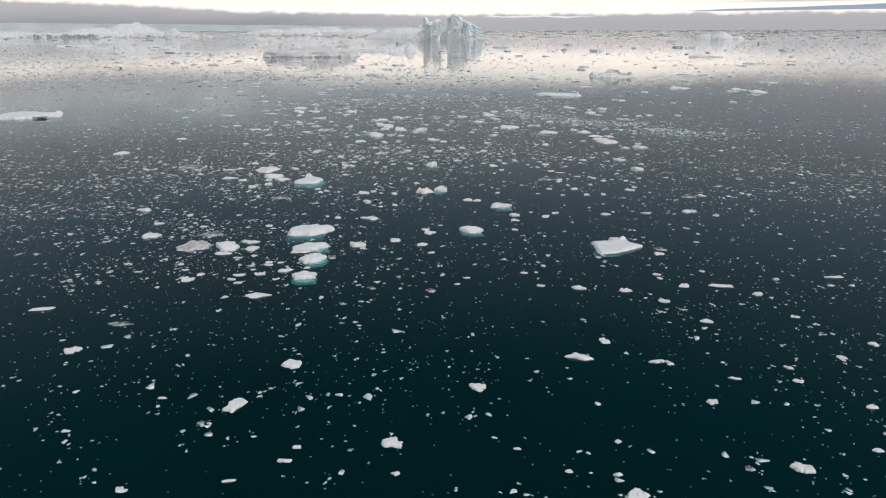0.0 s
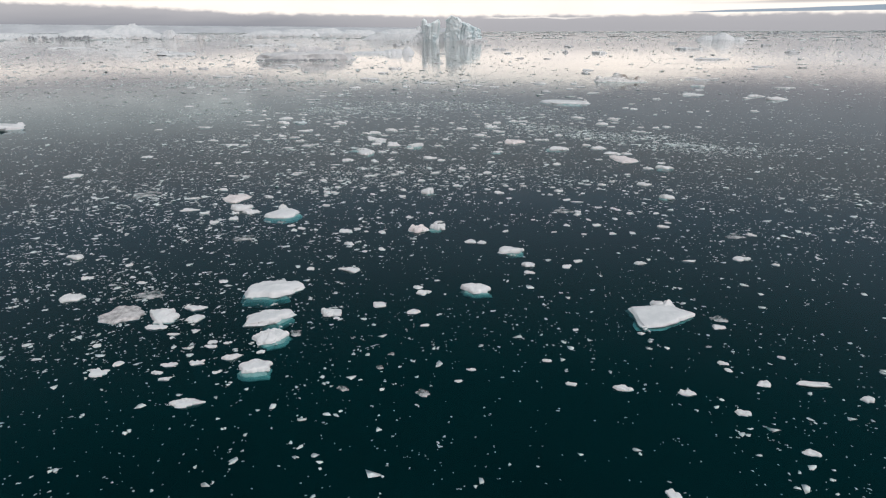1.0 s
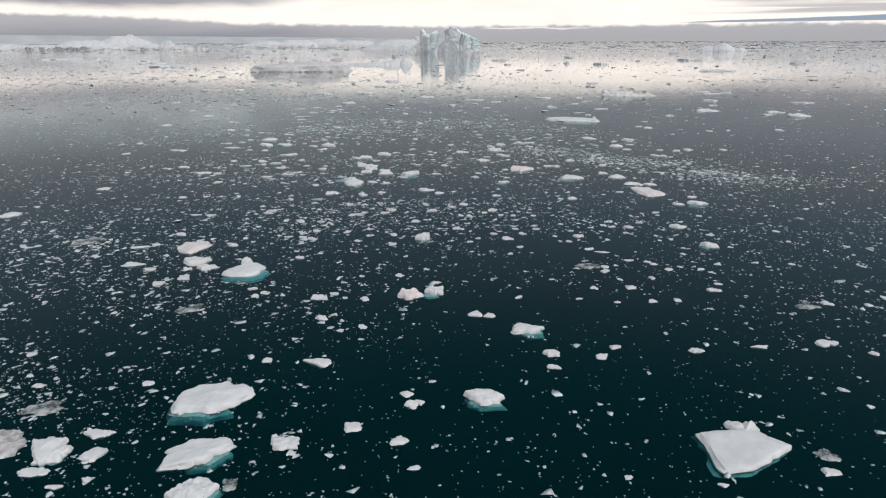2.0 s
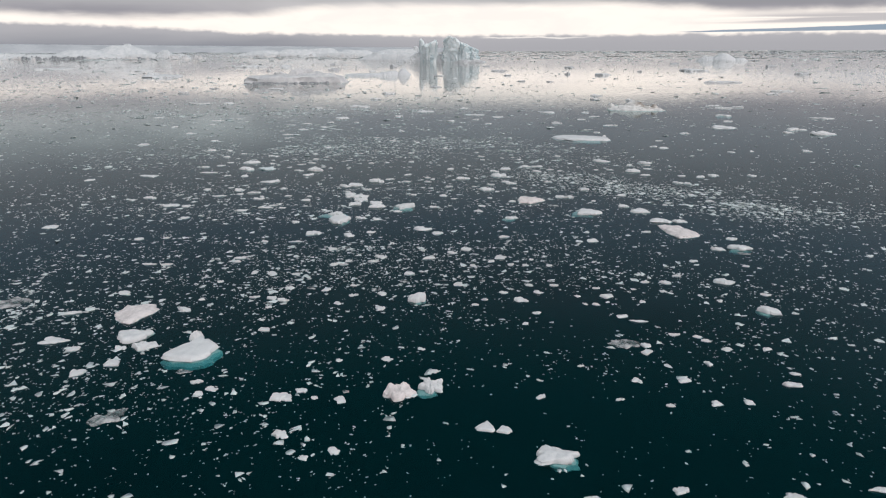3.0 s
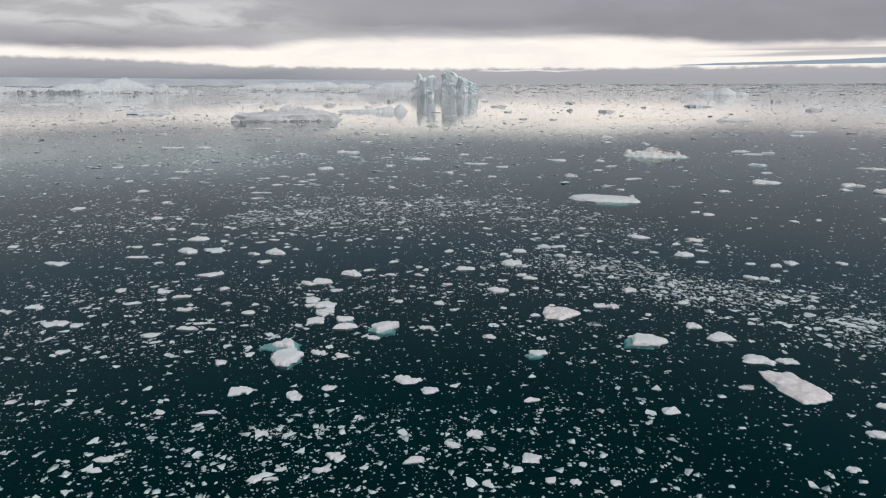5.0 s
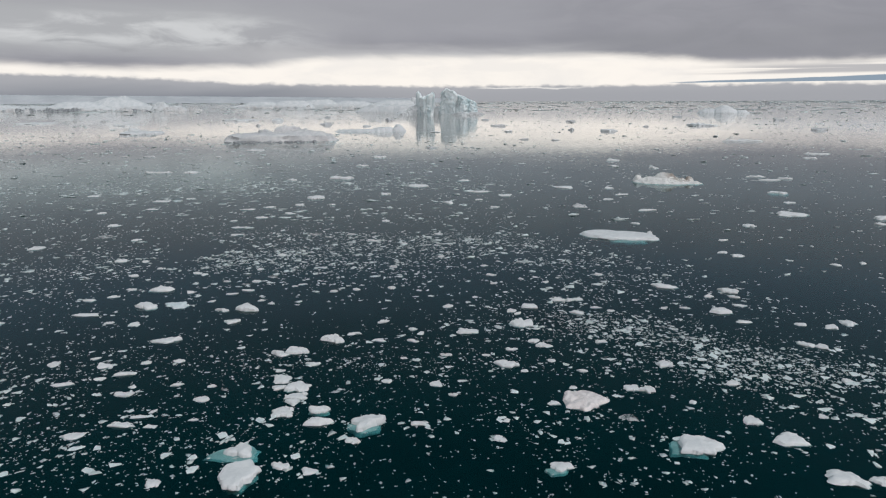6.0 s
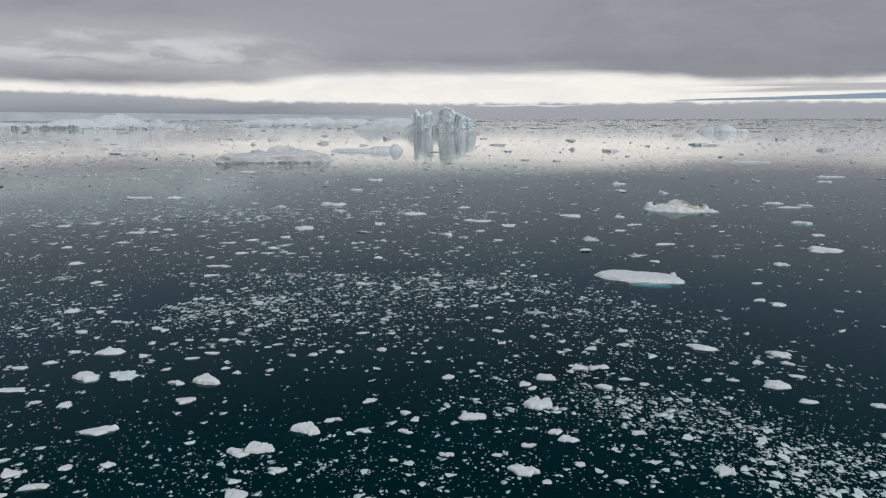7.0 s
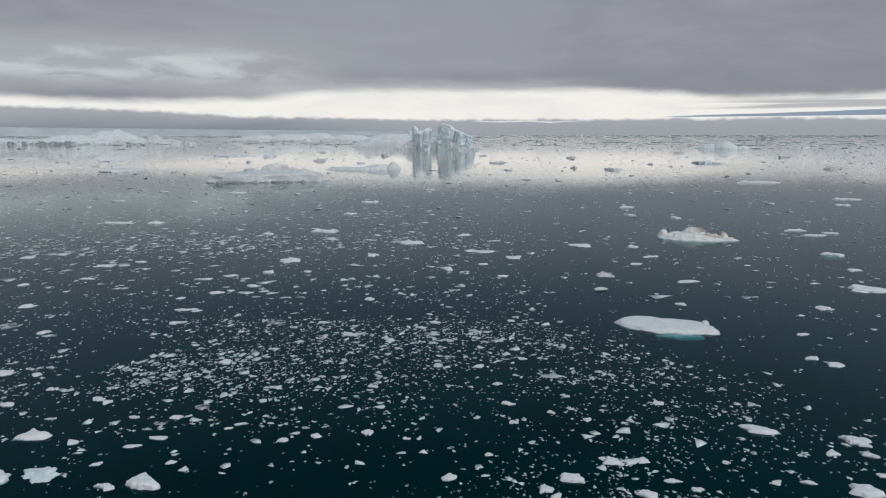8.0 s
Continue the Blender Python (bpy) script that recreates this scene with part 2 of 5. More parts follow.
tagged(sheet("water", 0.0, WATER), "calm dark teal sea water mirroring the overcast sky", "water", kind="structure")
for depth in (-0.07, -0.22, -0.5):
    tagged(sheet("water_layer", depth, LAYER), "clear teal water below the calm surface", "water", kind="structure")
tagged(sheet("seabed", -14.0, DEEP), "dark depth of the bay under the clear water", "seabed", kind="structure")


# ---- floating ice ----
def outline(rng, n, corners, ragged, sides=None, bays=()):
    """Radius by direction of an angular lump: straight sides, bays (direction, half width, bite), slightly ragged."""
    if sides:
        sides = [(radians(a), d) for a, d in sides]
    else:
        sides = [(2 * math.pi * (i + rng.uniform(-0.38, 0.38)) / corners, rng.uniform(0.55, 1.0)) for i in range(corners)]
    p = [rng.uniform(0, 6.28) for _ in range(5)]
    radii = []
    for j in range(n):
        t = 2 * math.pi * j / n
        r = 1.25
        for a, d in sides:
            c = math.cos(t - a)
            if c > 0.05:
                r = min(r, d / c)
        for at, half, bite in bays:
            off = (math.degrees(t) - at + 180) % 360 - 180
            r *= 1 - bite * math.exp(-((off / half) ** 2))
        r *= 1 + ragged * (0.5 * math.sin(3 * t + p[0]) + 0.6 * math.sin(5 * t + p[1]) + 0.4 * math.sin(8 * t + p[2]) + 0.2 * math.sin(13 * t + p[3]) + rng.uniform(-0.55, 0.55))
        radii.append(r)
    return radii


def normalised(radii):
    n = len(radii)
    xs = [r * math.cos(2 * math.pi * j / n) for j, r in enumerate(radii)]
    ys = [r * math.sin(2 * math.pi * j / n) for j, r in enumerate(radii)]
    cx, cy = (max(xs) + min(xs)) / 2, (max(ys) + min(ys)) / 2
    wx, wy = (max(xs) - min(xs)) / 2, (max(ys) - min(ys)) / 2
    return [((x - cx) / wx, (y - cy) / wy) for x, y in zip(xs, ys)]


def lump(rng, length, depth, height, corners=6, ragged=0.03, facets=4, slope=0.9, flat=0.0, rough=0.1, n=30, rings=7, keel=0.12, peak=None, sides=None, brow=0.88, bays=()):
    """A floating piece: faceted or flat top, rounded rim, upright sides and a shallow hidden bottom."""
    ring = normalised(outline(rng, n, corners, ragged, sides, bays))
    planes = []
    for i in range(facets):
        a = rng.uniform(0, 6.28)
        planes.append((math.cos(a), math.sin(a), rng.uniform(0.3, slope), rng.uniform(0.6, 1.1)))
    off = Vector((rng.uniform(0, 90), rng.uniform(0, 90), rng.uniform(0, 90)))
    size = max(length, depth)

    def top(u, v, s):
        z = min(c - k * (a * u + b * v) for a, b, k, c in planes)
        z = flat * 0.8 + (1 - flat) * max(z, 0.18)
        if peak:
            q = math.hypot((u - peak[0]) / peak[2], (v - peak[1]) / peak[2])
            z += peak[3] * max(0.0, 1 - q) ** 0.8
        w = Vector((u * length, v * depth, 0)) / size
        z += rough * (noise.noise(w * 2.3 + off) + 0.5 * noise.noise(w * 5.5 + off) + 0.4 * noise.noise(w * 13.0 + off))
        z = min(z, 1.2 if not peak else 1.9)
        return z * (1 - 0.22 * max(0.0, (s - 0.8) / 0.2) ** 2)

    verts, faces = [(0, 0, height * top(0, 0, 0))], []
    for i in range(1, rings + 1):
        s = (i / rings) ** 0.75
        for u, v in ring:
            verts.append((u * s * brow * length / 2, v * s * brow * depth / 2, max(0.02 * size, height * top(u * s, v * s, s))))
    for k, (grow, z) in enumerate(((0.5 * brow + 0.5, 0.45), (1.0, -0.04), (0.55, -1.0))):
        for j, (u, v) in enumerate(ring):
            zz = verts[1 + (rings - 1) * n + j][2] * z if k == 0 else keel * size * z
            w = 1 + 0.1 * noise.noise(Vector((u * 2.4, v * 2.4, k * 1.7)) + off)
            verts.append((u * grow * w * length / 2, v * grow * w * depth / 2, zz))
    verts.append((0, 0, -keel * size * 1.2))
    for j in range(n):
        faces.append((0, 1 + j, 1 + (j + 1) % n))
    for i in range(rings + 2):
        a = 1 + i * n
        for j in range(n):
            k = (j + 1) % n
            faces.append((a + j, a + n + j, a + n + k, a + k))
    a, last = 1 + (rings + 2) * n, len(verts) - 1
    for j in range(n):
        faces.append((a + (j + 1) % n, a + j, last))
    return verts, faces


def foot(rng, length, depth, below, sides=None):
    """The broad part of a piece that stays under the water, wider than what shows above."""
    n = 40
    ring = normalised(outline(rng, n, 6, 0.05, sides))
    off = Vector((rng.uniform(0, 90), rng.uniform(0, 90), 0))
    verts, faces = [(0, 0, -0.02)], []
    for grow, z in ((0.6, -0.02), (0.9, -0.06), (1.02, -0.28), (1.06, -0.6), (0.6, -1.0)):
        for u, v in ring:
            w = 1 + 0.14 * noise.noise(Vector((u * 2, v * 2, z * 2)) + off) + 0.08 * noise.noise(Vector((u * 5, v * 5, z * 4)) + off)
            verts.append((u * grow * w * length / 2, v * grow * w * depth / 2, z * below - 0.02))
    verts.append((0, 0, -below * 1.1))
    for j in range(n):
        faces.append((0, 1 + j, 1 + (j + 1) % n))
        faces.append((1 + 4 * n + (j + 1) % n, 1 + 4 * n + j, len(verts) - 1))
    for i in range(4):
        for j in range(n):
            k = (j + 1) % n
            faces.append((1 + i * n + j, 1 + (i + 1) * n + j, 1 + (i + 1) * n + k, 1 + i * n + k))
    return verts, faces


def part(name, verts, faces, mat, parent, label="", at=(0, 0, 0)):
    ob = new(name, mesh_of(name, verts, faces, mat))
    ob.parent = parent
    ob.location = at
    return tagged(ob, label)


def dice(x, y):
    """A random source that belongs to the place, so that each piece keeps its shape."""
    return random.Random(round(x * 731) * 100003 + round(y * 977))


def size_word(length):
    return "hand-sized" if length < 0.35 else "small" if length < 0.9 else "boulder-sized" if length < 2.2 else "large" if length < 6 else "very large"


def knob(rng, most):
    """Now and then a knob stands up on a piece."""
    if rng.random() < 0.7:
        return None
    return rng.uniform(-0.6, 0.6), rng.uniform(-0.3, 0.6), rng.uniform(0.25, 0.5), rng.uniform(0.3, most)


def chunk(x, y, length, depth, height, turn):
    rng = dice(x, y)
    small = length < 0.6 or y > 190
    low = min(0.85 * height, 0.19 * length)
    depth = min(1.22 * depth + 1.2 * (min(height, 0.3 * length) - low), 1.15 * length)
    length, height = 1.07 * length, low
    detail = dict(n=26, rings=4) if small else dict(n=44, rings=8)
    # one to three blocks frozen together
    blocks = 1 if rng.random() < 0.4 else 2 if small or rng.random() < 0.6 else 3
    v, f = [], []
    for i in range(blocks):
        share = 1.0 if blocks == 1 else (0.78, 0.62, 0.5)[i] * rng.uniform(0.85, 1.1)
        bv, bf = lump(rng, length * share, depth * min(1.0, share * 1.15), height * (1.0 if i == 0 else rng.uniform(0.45, 1.0)), corners=rng.choice((3, 3, 4, 4, 5)), ragged=rng.uniform(0.06, 0.15), facets=rng.choice((2, 3, 4)), slope=0.8, flat=rng.uniform(0.4, 0.8), rough=rng.uniform(0.14, 0.34), peak=knob(rng, 0.38), brow=rng.uniform(0.8, 0.94), bays=[(rng.uniform(0, 360), rng.uniform(14, 34), rng.uniform(0.1, 0.4)) for _ in range(rng.choice((0, 1, 2)))], **detail)
        dx = 0.0 if blocks == 1 else (1 - share) * length / 2 * (-1, 1, rng.uniform(-0.6, 0.6))[i] * rng.choice((-1, -1, 1) if i == 2 else (1,))
        dy = 0.0 if blocks == 1 else (1 - share) * depth / 2 * rng.uniform(-1, 1)
        t = rng.uniform(-0.25, 0.25)
        c, d = math.cos(t), math.sin(t)
        f += [tuple(k + len(v) for k in face) for face in bf]
        v += [(px * c - py * d + dx, px * d + py * c + dy, pz) for px, py, pz in bv]
    name = "ice_fragment" if length < 0.85 else "ice_chunk"
    ob = new(name, mesh_of(name, v, f, SNOWY))
    ob.matrix_world = pose(x, y, 0, rng.uniform(-4, 4), rng.uniform(-4, 4), turn)
    what = "ice fragment" if length < 0.85 else "ice chunk"
    return tagged(ob, f"{size_word(length)} angular white {what} afloat on dark water", what, f"drifting {what}s")


def floe(x, y, length, depth, height, turn, sides=None, mat=SNOWY):
    rng = dice(x, y)
    v, f = lump(rng, length, depth, height * 0.75, corners=rng.choice((3, 4, 5)), ragged=0.11, sides=sides, facets=3, flat=0.75, rough=0.25, slope=0.6, n=52, rings=9, brow=0.92, bays=[(rng.uniform(0, 360), rng.uniform(12, 30), rng.uniform(0.15, 0.4)) for _ in range(2)])
    # broken blocks that lie on the plate or are frozen to its rim
    for _ in range(rng.choice((1, 2, 3, 3))):
        share = rng.uniform(0.14, 0.36)
        bv, bf = lump(rng, length * share, depth * min(0.6, share * 1.5), height * rng.uniform(0.5, 0.9), corners=5, ragged=0.08, facets=3, slope=1.1, rough=0.3, n=18, rings=4, keel=0.02)
        dx, dy = length * rng.uniform(-0.38, 0.38), depth * rng.uniform(-0.2, 0.36)
        dz = height * 0.35 if abs(dy) < 0.3 * depth else 0.0
        f += [tuple(k + len(v) for k in face) for face in bf]
        v += [(px + dx, py + dy, pz + dz) for px, py, pz in bv]
    ob = new("ice_floe", mesh_of("ice_floe", v, f, mat))
    ob.matrix_world = pose(x, y, 0, 0, 0, turn)
    look_word = "glazed blue-white" if mat is GLAZED else "flat white"
    return tagged(ob, f"{size_word(length)} {look_word} ice floe lying low in the water", "ice floe", "drifting ice floes")


def clear_floe(x, y, length, depth, height, turn):
    rng = dice(x, y)
    v, f = lump(rng, length, depth, max(0.7 * height, 0.04), corners=rng.choice((4, 5, 6)), ragged=0.16, brow=0.94, bays=[(rng.uniform(0, 360), 24, 0.35), (rng.uniform(0, 360), 16, 0.4)], facets=3, flat=0.85, rough=0.3, slope=0.4, n=40, rings=8, keel=0.04)
    ob = new("clear_ice_floe", mesh_of("clear_ice_floe", v, f, CLEAR))
    ob.matrix_world = pose(x, y, 0, 0, 0, turn)
    return tagged(ob, f"{size_word(length)} thin grey half-clear ice floe awash in the water", "ice floe", "half-clear ice floes")


def crusted_floe(x, y, length, depth, height, turn, sides=None, mat=CRUST, bays=()):
    rng = dice(x, y)
    v, f = lump(rng, length, depth, height, corners=7, ragged=0.06, facets=3, flat=0.85, rough=0.45, slope=0.5, n=64, rings=16, sides=sides, bays=bays)
    ob = new("crusted_ice_floe", mesh_of("crusted_ice_floe", v, f, mat))
    ob.matrix_world = pose(x, y, 0, 0, 0, turn)
    return tagged(ob, "greyish crusted ice floe with a lumpy rim among brash ice", "ice floe", "drifting ice floes")


def dirty_chunk(x, y, length, depth, height, turn):
    rng = dice(x, y)
    v, f = lump(rng, length, depth, height, corners=7, ragged=0.08, facets=4, rough=0.3, n=30, rings=6)
    ob = new("dirty_ice_chunk", mesh_of("dirty_ice_chunk", v, f, DIRTY))
    ob.matrix_world = pose(x, y, 0, 0, 0, turn)
    return tagged(ob, f"{size_word(length)} dark ice chunk streaked with grit and mud", "ice chunk", "dirty ice chunks")


def bergy_bit(x, y, length, depth, height, turn, shift=(0.0, -0.05), flat=0.35, peak=None, spread=(0.92, 0.92), below=0.2, ragged=0.08, sides=None, bays=None, rough=0.16, knobs=(), mat=SNOWY):
    """A heavier piece with a white top and a turquoise foot under the water."""
    rng = dice(x, y)
    base = new("bergy_bit", None)
    base.matrix_world = pose(x, y, 0, 0, 0, turn)
    if bays is None:
        bays = [(rng.uniform(0, 360), rng.uniform(10, 20), rng.uniform(0.12, 0.35)) for _ in range(3)]
    v, f = lump(rng, length, depth, 0.9 * height, corners=rng.choice((5, 6, 7)), ragged=ragged, facets=4, flat=flat, rough=rough, slope=0.7, n=72, rings=14, peak=peak, sides=sides, bays=bays, brow=0.92)
    part("top", v, f, mat, base, "white snowy ice above the water")
    for kx, ky, size, tall in knobs:
        v, f = lump(rng, size, 0.85 * size, tall, corners=5, ragged=0.08, facets=3, flat=0.4, rough=0.25, n=30, rings=7, keel=0.03)
        part("knob", v, f, mat, base, "knob of broken ice at the rim", at=(kx, ky, 0.0))
    v, f = foot(rng, length * spread[0], depth * spread[1], below * length, sides)
    part("foot", v, f, FOOT, base, "smooth turquoise ice under the water", at=(shift[0] * length, shift[1] * depth, 0))
    return tagged(base, f"{size_word(length)} white bergy bit with a turquoise foot below water", "bergy bit", "bergy bits")


# ---- pieces of ice, from the first passed to the farthest ----
chunk(6.29, 17.42, 0.79, 0.39, 0.26, -7)
chunk(-11.19, 17.54, 0.42, 0.22, 0.13, 5)
chunk(2.17, 17.62, 0.27, 0.13, 0.09, -3)
floe(-7.68, 18.06, 0.51, 0.15, 0.04, 5)
floe(-1.90, 18.47, 0.36, 0.22, 0.08, 3)
chunk(4.26, 18.66, 0.28, 0.13, 0.08, -9)
clear_floe(10.72, 18.87, 0.32, 0.34, 0.05, -12)
chunk(12.60, 18.88, 0.76, 0.48, 0.26, 2)
chunk(-6.01, 19.12, 0.53, 0.19, 0.11, -2)
chunk(2.54, 19.91, 0.30, 0.10, 0.06, -6)
chunk(15.94, 19.92, 0.42, 0.18, 0.09, 4)
chunk(-5.72, 19.96, 0.34, 0.16, 0.09, 1)
chunk(-2.19, 20.22, 0.77, 0.43, 0.26, 7)
chunk(6.43, 20.39, 0.26, 0.16, 0.09, -3)
chunk(1.74, 20.59, 0.22, 0.10, 0.06, 2)
chunk(-15.01, 20.89, 0.35, 0.15, 0.07, -2)
chunk(-8.94, 22.66, 0.98, 0.68, 0.35, 5)
chunk(17.52, 22.81, 0.51, 0.28, 0.12, 2)
chunk(6.22, 22.95, 0.24, 0.25, 0.15, -1)
chunk(11.07, 23.15, 0.47, 0.36, 0.17, 1)
chunk(-12.22, 23.23, 0.38, 0.16, 0.07, 6)
chunk(-4.74, 23.55, 0.34, 0.15, 0.08, -6)
chunk(1.26, 24.22, 0.74, 0.41, 0.21, 4)
chunk(15.54, 24.80, 0.45, 0.30, 0.13, -2)
floe(12.81, 25.04, 0.61, 0.23, 0.05, -7)
chunk(15.70, 26.02, 0.42, 0.26, 0.10, -12)
chunk(-7.38, 26.11, 0.94, 0.54, 0.24, 8)
chunk(9.77, 26.51, 0.74, 0.25, 0.11, -3)
chunk(6.21, 26.90, 1.34, 0.43, 0.19, 2)
chunk(18.71, 26.94, 0.43, 0.28, 0.11, 3)
chunk(-18.47, 27.40, 0.82, 0.51, 0.19, 8)
chunk(21.05, 28.33, 0.45, 0.32, 0.11, 3)
chunk(7.80, 28.55, 0.51, 0.41, 0.17, -4)
clear_floe(-17.53, 30.39, 1.44, 0.54, 0.03, 9)
chunk(13.79, 30.92, 0.66, 0.33, 0.12, -4)
chunk(18.80, 31.47, 0.43, 0.27, 0.09, 4)
floe(-22.92, 32.25, 1.39, 0.42, 0.07, 11)
chunk(12.35, 33.51, 0.65, 0.37, 0.13, -10)
floe(-11.25, 34.18, 1.58, 0.72, 0.13, -4)
chunk(18.19, 34.61, 0.60, 0.41, 0.13, -8)
clear_floe(-1.14, 35.04, 0.64, 0.67, 0.08, 9)
floe(10.55, 35.05, 0.80, 0.43, 0.13, -5)
chunk(-2.97, 35.34, 0.21, 0.22, 0.17, 3)
clear_floe(-4.73, 35.39, 0.61, 0.47, 0.05, -2)
chunk(7.83, 35.42, 0.86, 0.37, 0.23, -3)
chunk(5.58, 35.78, 0.50, 0.23, 0.14, -4)
floe(16.54, 35.87, 1.54, 0.46, 0.08, -6)
chunk(14.30, 35.89, 0.62, 0.38, 0.20, -3)
chunk(0.47, 36.05, 0.38, 0.15, 0.10, 1)
floe(-13.09, 36.16, 0.60, 0.33, 0.09, 11)
chunk(-13.70, 36.71, 0.48, 0.23, 0.12, 7)
chunk(-16.44, 36.72, 0.80, 0.59, 0.28, 12)
chunk(-10.88, 36.80, 0.44, 0.22, 0.12, 10)
bergy_bit(-9.22, 37.25, 1.58, 1.15, 0.34, 4, flat=0.7, shift=(0.0, -0.24), spread=(0.92, 0.95), below=0.24, sides=((110, 0.75), (62, 0.7), (0, 0.8), (-80, 0.7), (200, 0.95), (140, 0.8)), bays=())
floe(1.08, 37.09, 0.48, 0.21, 0.07, 3)
chunk(13.23, 37.09, 0.31, 0.32, 0.16, -10)
clear_floe(-3.26, 37.29, 0.35, 0.37, 0.05, 8)
floe(24.22, 37.34, 1.28, 0.39, 0.06, 4)
floe(-13.44, 37.48, 0.85, 0.36, 0.09, 11)
chunk(-15.93, 37.59, 0.45, 0.39, 0.19, 6)
floe(-12.16, 37.66, 0.79, 0.41, 0.11, 7)
chunk(13.23, 37.81, 0.49, 0.33, 0.17, -9)
chunk(4.80, 37.94, 0.45, 0.22, 0.12, 4)
chunk(-10.68, 38.24, 0.96, 0.42, 0.22, 4)
chunk(16.30, 38.29, 0.37, 0.20, 0.09, -8)
clear_floe(-2.84, 38.64, 0.37, 0.29, 0.03, -7)
chunk(-9.39, 38.81, 0.42, 0.29, 0.15, 9)
floe(-13.17, 39.18, 0.52, 0.26, 0.07, 12)
floe(-12.10, 39.38, 0.72, 0.33, 0.08, -4)
chunk(-17.94, 39.42, 0.43, 0.28, 0.12, 10)
clear_floe(13.18, 39.46, 0.33, 0.25, 0.02, -5)
chunk(-11.35, 39.76, 0.44, 0.21, 0.10, -3)
chunk(-12.15, 39.78, 0.49, 0.37, 0.18, -0)
bergy_bit(-9.32, 40.35, 1.95, 1.6, 0.40, 6, flat=0.4, shift=(0.12, -0.16), spread=(0.82, 0.85), ragged=0.09, rough=0.3)
floe(-14.57, 40.71, 0.70, 0.29, 0.07, 10)
clear_floe(-8.11, 40.86, 0.70, 0.74, 0.07, -6)
chunk(10.20, 40.86, 0.40, 0.17, 0.08, -1)
floe(-13.57, 41.13, 0.51, 0.30, 0.07, -5)
chunk(6.84, 41.35, 0.31, 0.22, 0.11, 2)
floe(-15.86, 41.56, 1.29, 0.55, 0.12, 1)
chunk(14.58, 41.66, 0.72, 0.36, 0.16, 3)
floe(-1.29, 41.85, 0.57, 0.28, 0.07, 9)
bergy_bit(12.15, 43.0, 3.56, 3.0, 0.26, 0, flat=0.92, sides=((98, 0.83), (42, 0.845), (-55, 0.46), (-78, 0.64), (180, 0.97)), spread=(0.97, 0.9), shift=(-0.03, -0.01), below=0.08, ragged=0.025, rough=0.08, bays=((-40, 8, 0.08),), knobs=((0.5, 1.35, 0.85, 0.42), (0.0, 1.6, 0.75, 0.3)))
bergy_bit(-9.98, 42.75, 2.75, 1.75, 0.36, 14, flat=0.6, shift=(0.16, -0.14), spread=(0.62, 0.72), sides=((85, 0.6), (20, 0.95), (-50, 0.7), (-95, 0.8), (175, 0.95), (125, 0.75)), bays=((-40, 16, 0.2),))
chunk(-14.12, 42.62, 0.88, 0.88, 0.38, -0)
clear_floe(15.01, 42.70, 1.00, 0.81, 0.06, -11)
chunk(-6.25, 42.80, 0.38, 0.30, 0.14, 3)
chunk(-16.03, 42.88, 1.76, 1.30, 0.54, -5)
crusted_floe(-18.45, 43.16, 2.6, 2.5, 0.14, 8, sides=((95, 0.8), (40, 0.75), (-10, 0.9), (-70, 0.8), (-110, 0.85), (200, 0.95), (150, 0.75)), mat=SLUSH)
chunk(-6.72, 43.47, 1.30, 0.92, 0.42, 0)
chunk(-1.98, 43.60, 0.77, 0.49, 0.23, 2)
floe(-14.66, 44.03, 1.39, 0.70, 0.15, -3)
chunk(12.64, 44.37, 1.00, 0.68, 0.28, -11)
chunk(-4.02, 44.52, 0.70, 0.49, 0.22, 8)
chunk(-22.56, 45.37, 1.30, 0.98, 0.34, 1)
clear_floe(-18.22, 45.96, 1.90, 1.26, 0.08, 12)
bergy_bit(-10.75, 46.85, 3.5, 2.5, 0.42, 8, flat=0.75, shift=(-0.14, -0.2), spread=(0.8, 0.8), ragged=0.06, sides=((95, 0.82), (60, 0.85), (15, 0.9), (-20, 0.85), (-60, 0.78), (-100, 0.8), (185, 0.9), (140, 0.85)), bays=((58, 11, 0.25), (-30, 10, 0.14), (-75, 9, 0.1)))
chunk(-1.49, 46.36, 0.89, 0.57, 0.24, -2)
bergy_bit(1.71, 46.81, 1.94, 1.21, 0.45, -1)
chunk(-1.89, 47.22, 0.61, 0.45, 0.18, 1)
chunk(-19.55, 47.95, 0.63, 0.36, 0.12, 6)
chunk(-14.39, 48.07, 0.56, 0.42, 0.15, 5)
chunk(-23.55, 48.79, 0.77, 0.49, 0.15, 5)
chunk(5.35, 49.74, 0.65, 0.43, 0.16, 1)
floe(-6.64, 50.16, 1.47, 1.00, 0.19, 9)
chunk(-9.27, 50.48, 0.53, 0.37, 0.13, 2)
chunk(8.03, 50.86, 0.60, 0.46, 0.16, -3)
chunk(-21.88, 51.07, 0.48, 0.37, 0.11, 8)
chunk(22.31, 51.23, 0.47, 0.42, 0.13, -9)
chunk(5.46, 51.24, 0.88, 0.74, 0.27, -5)
chunk(13.18, 51.53, 0.82, 0.49, 0.17, 6)
chunk(8.99, 51.91, 0.62, 0.39, 0.13, -1)
floe(16.71, 51.99, 1.03, 0.40, 0.07, -2)
chunk(20.47, 52.27, 1.17, 0.65, 0.20, -12)
chunk(-26.53, 52.64, 1.23, 0.89, 0.25, 3)
chunk(-6.08, 53.99, 0.36, 0.38, 0.14, 3)
bergy_bit(4.56, 54.02, 1.87, 1.20, 0.36, -9)
chunk(-4.86, 54.50, 0.51, 0.43, 0.14, 3)
chunk(-7.46, 55.67, 0.75, 0.57, 0.18, 4)
chunk(2.52, 56.03, 0.68, 0.46, 0.15, -8)
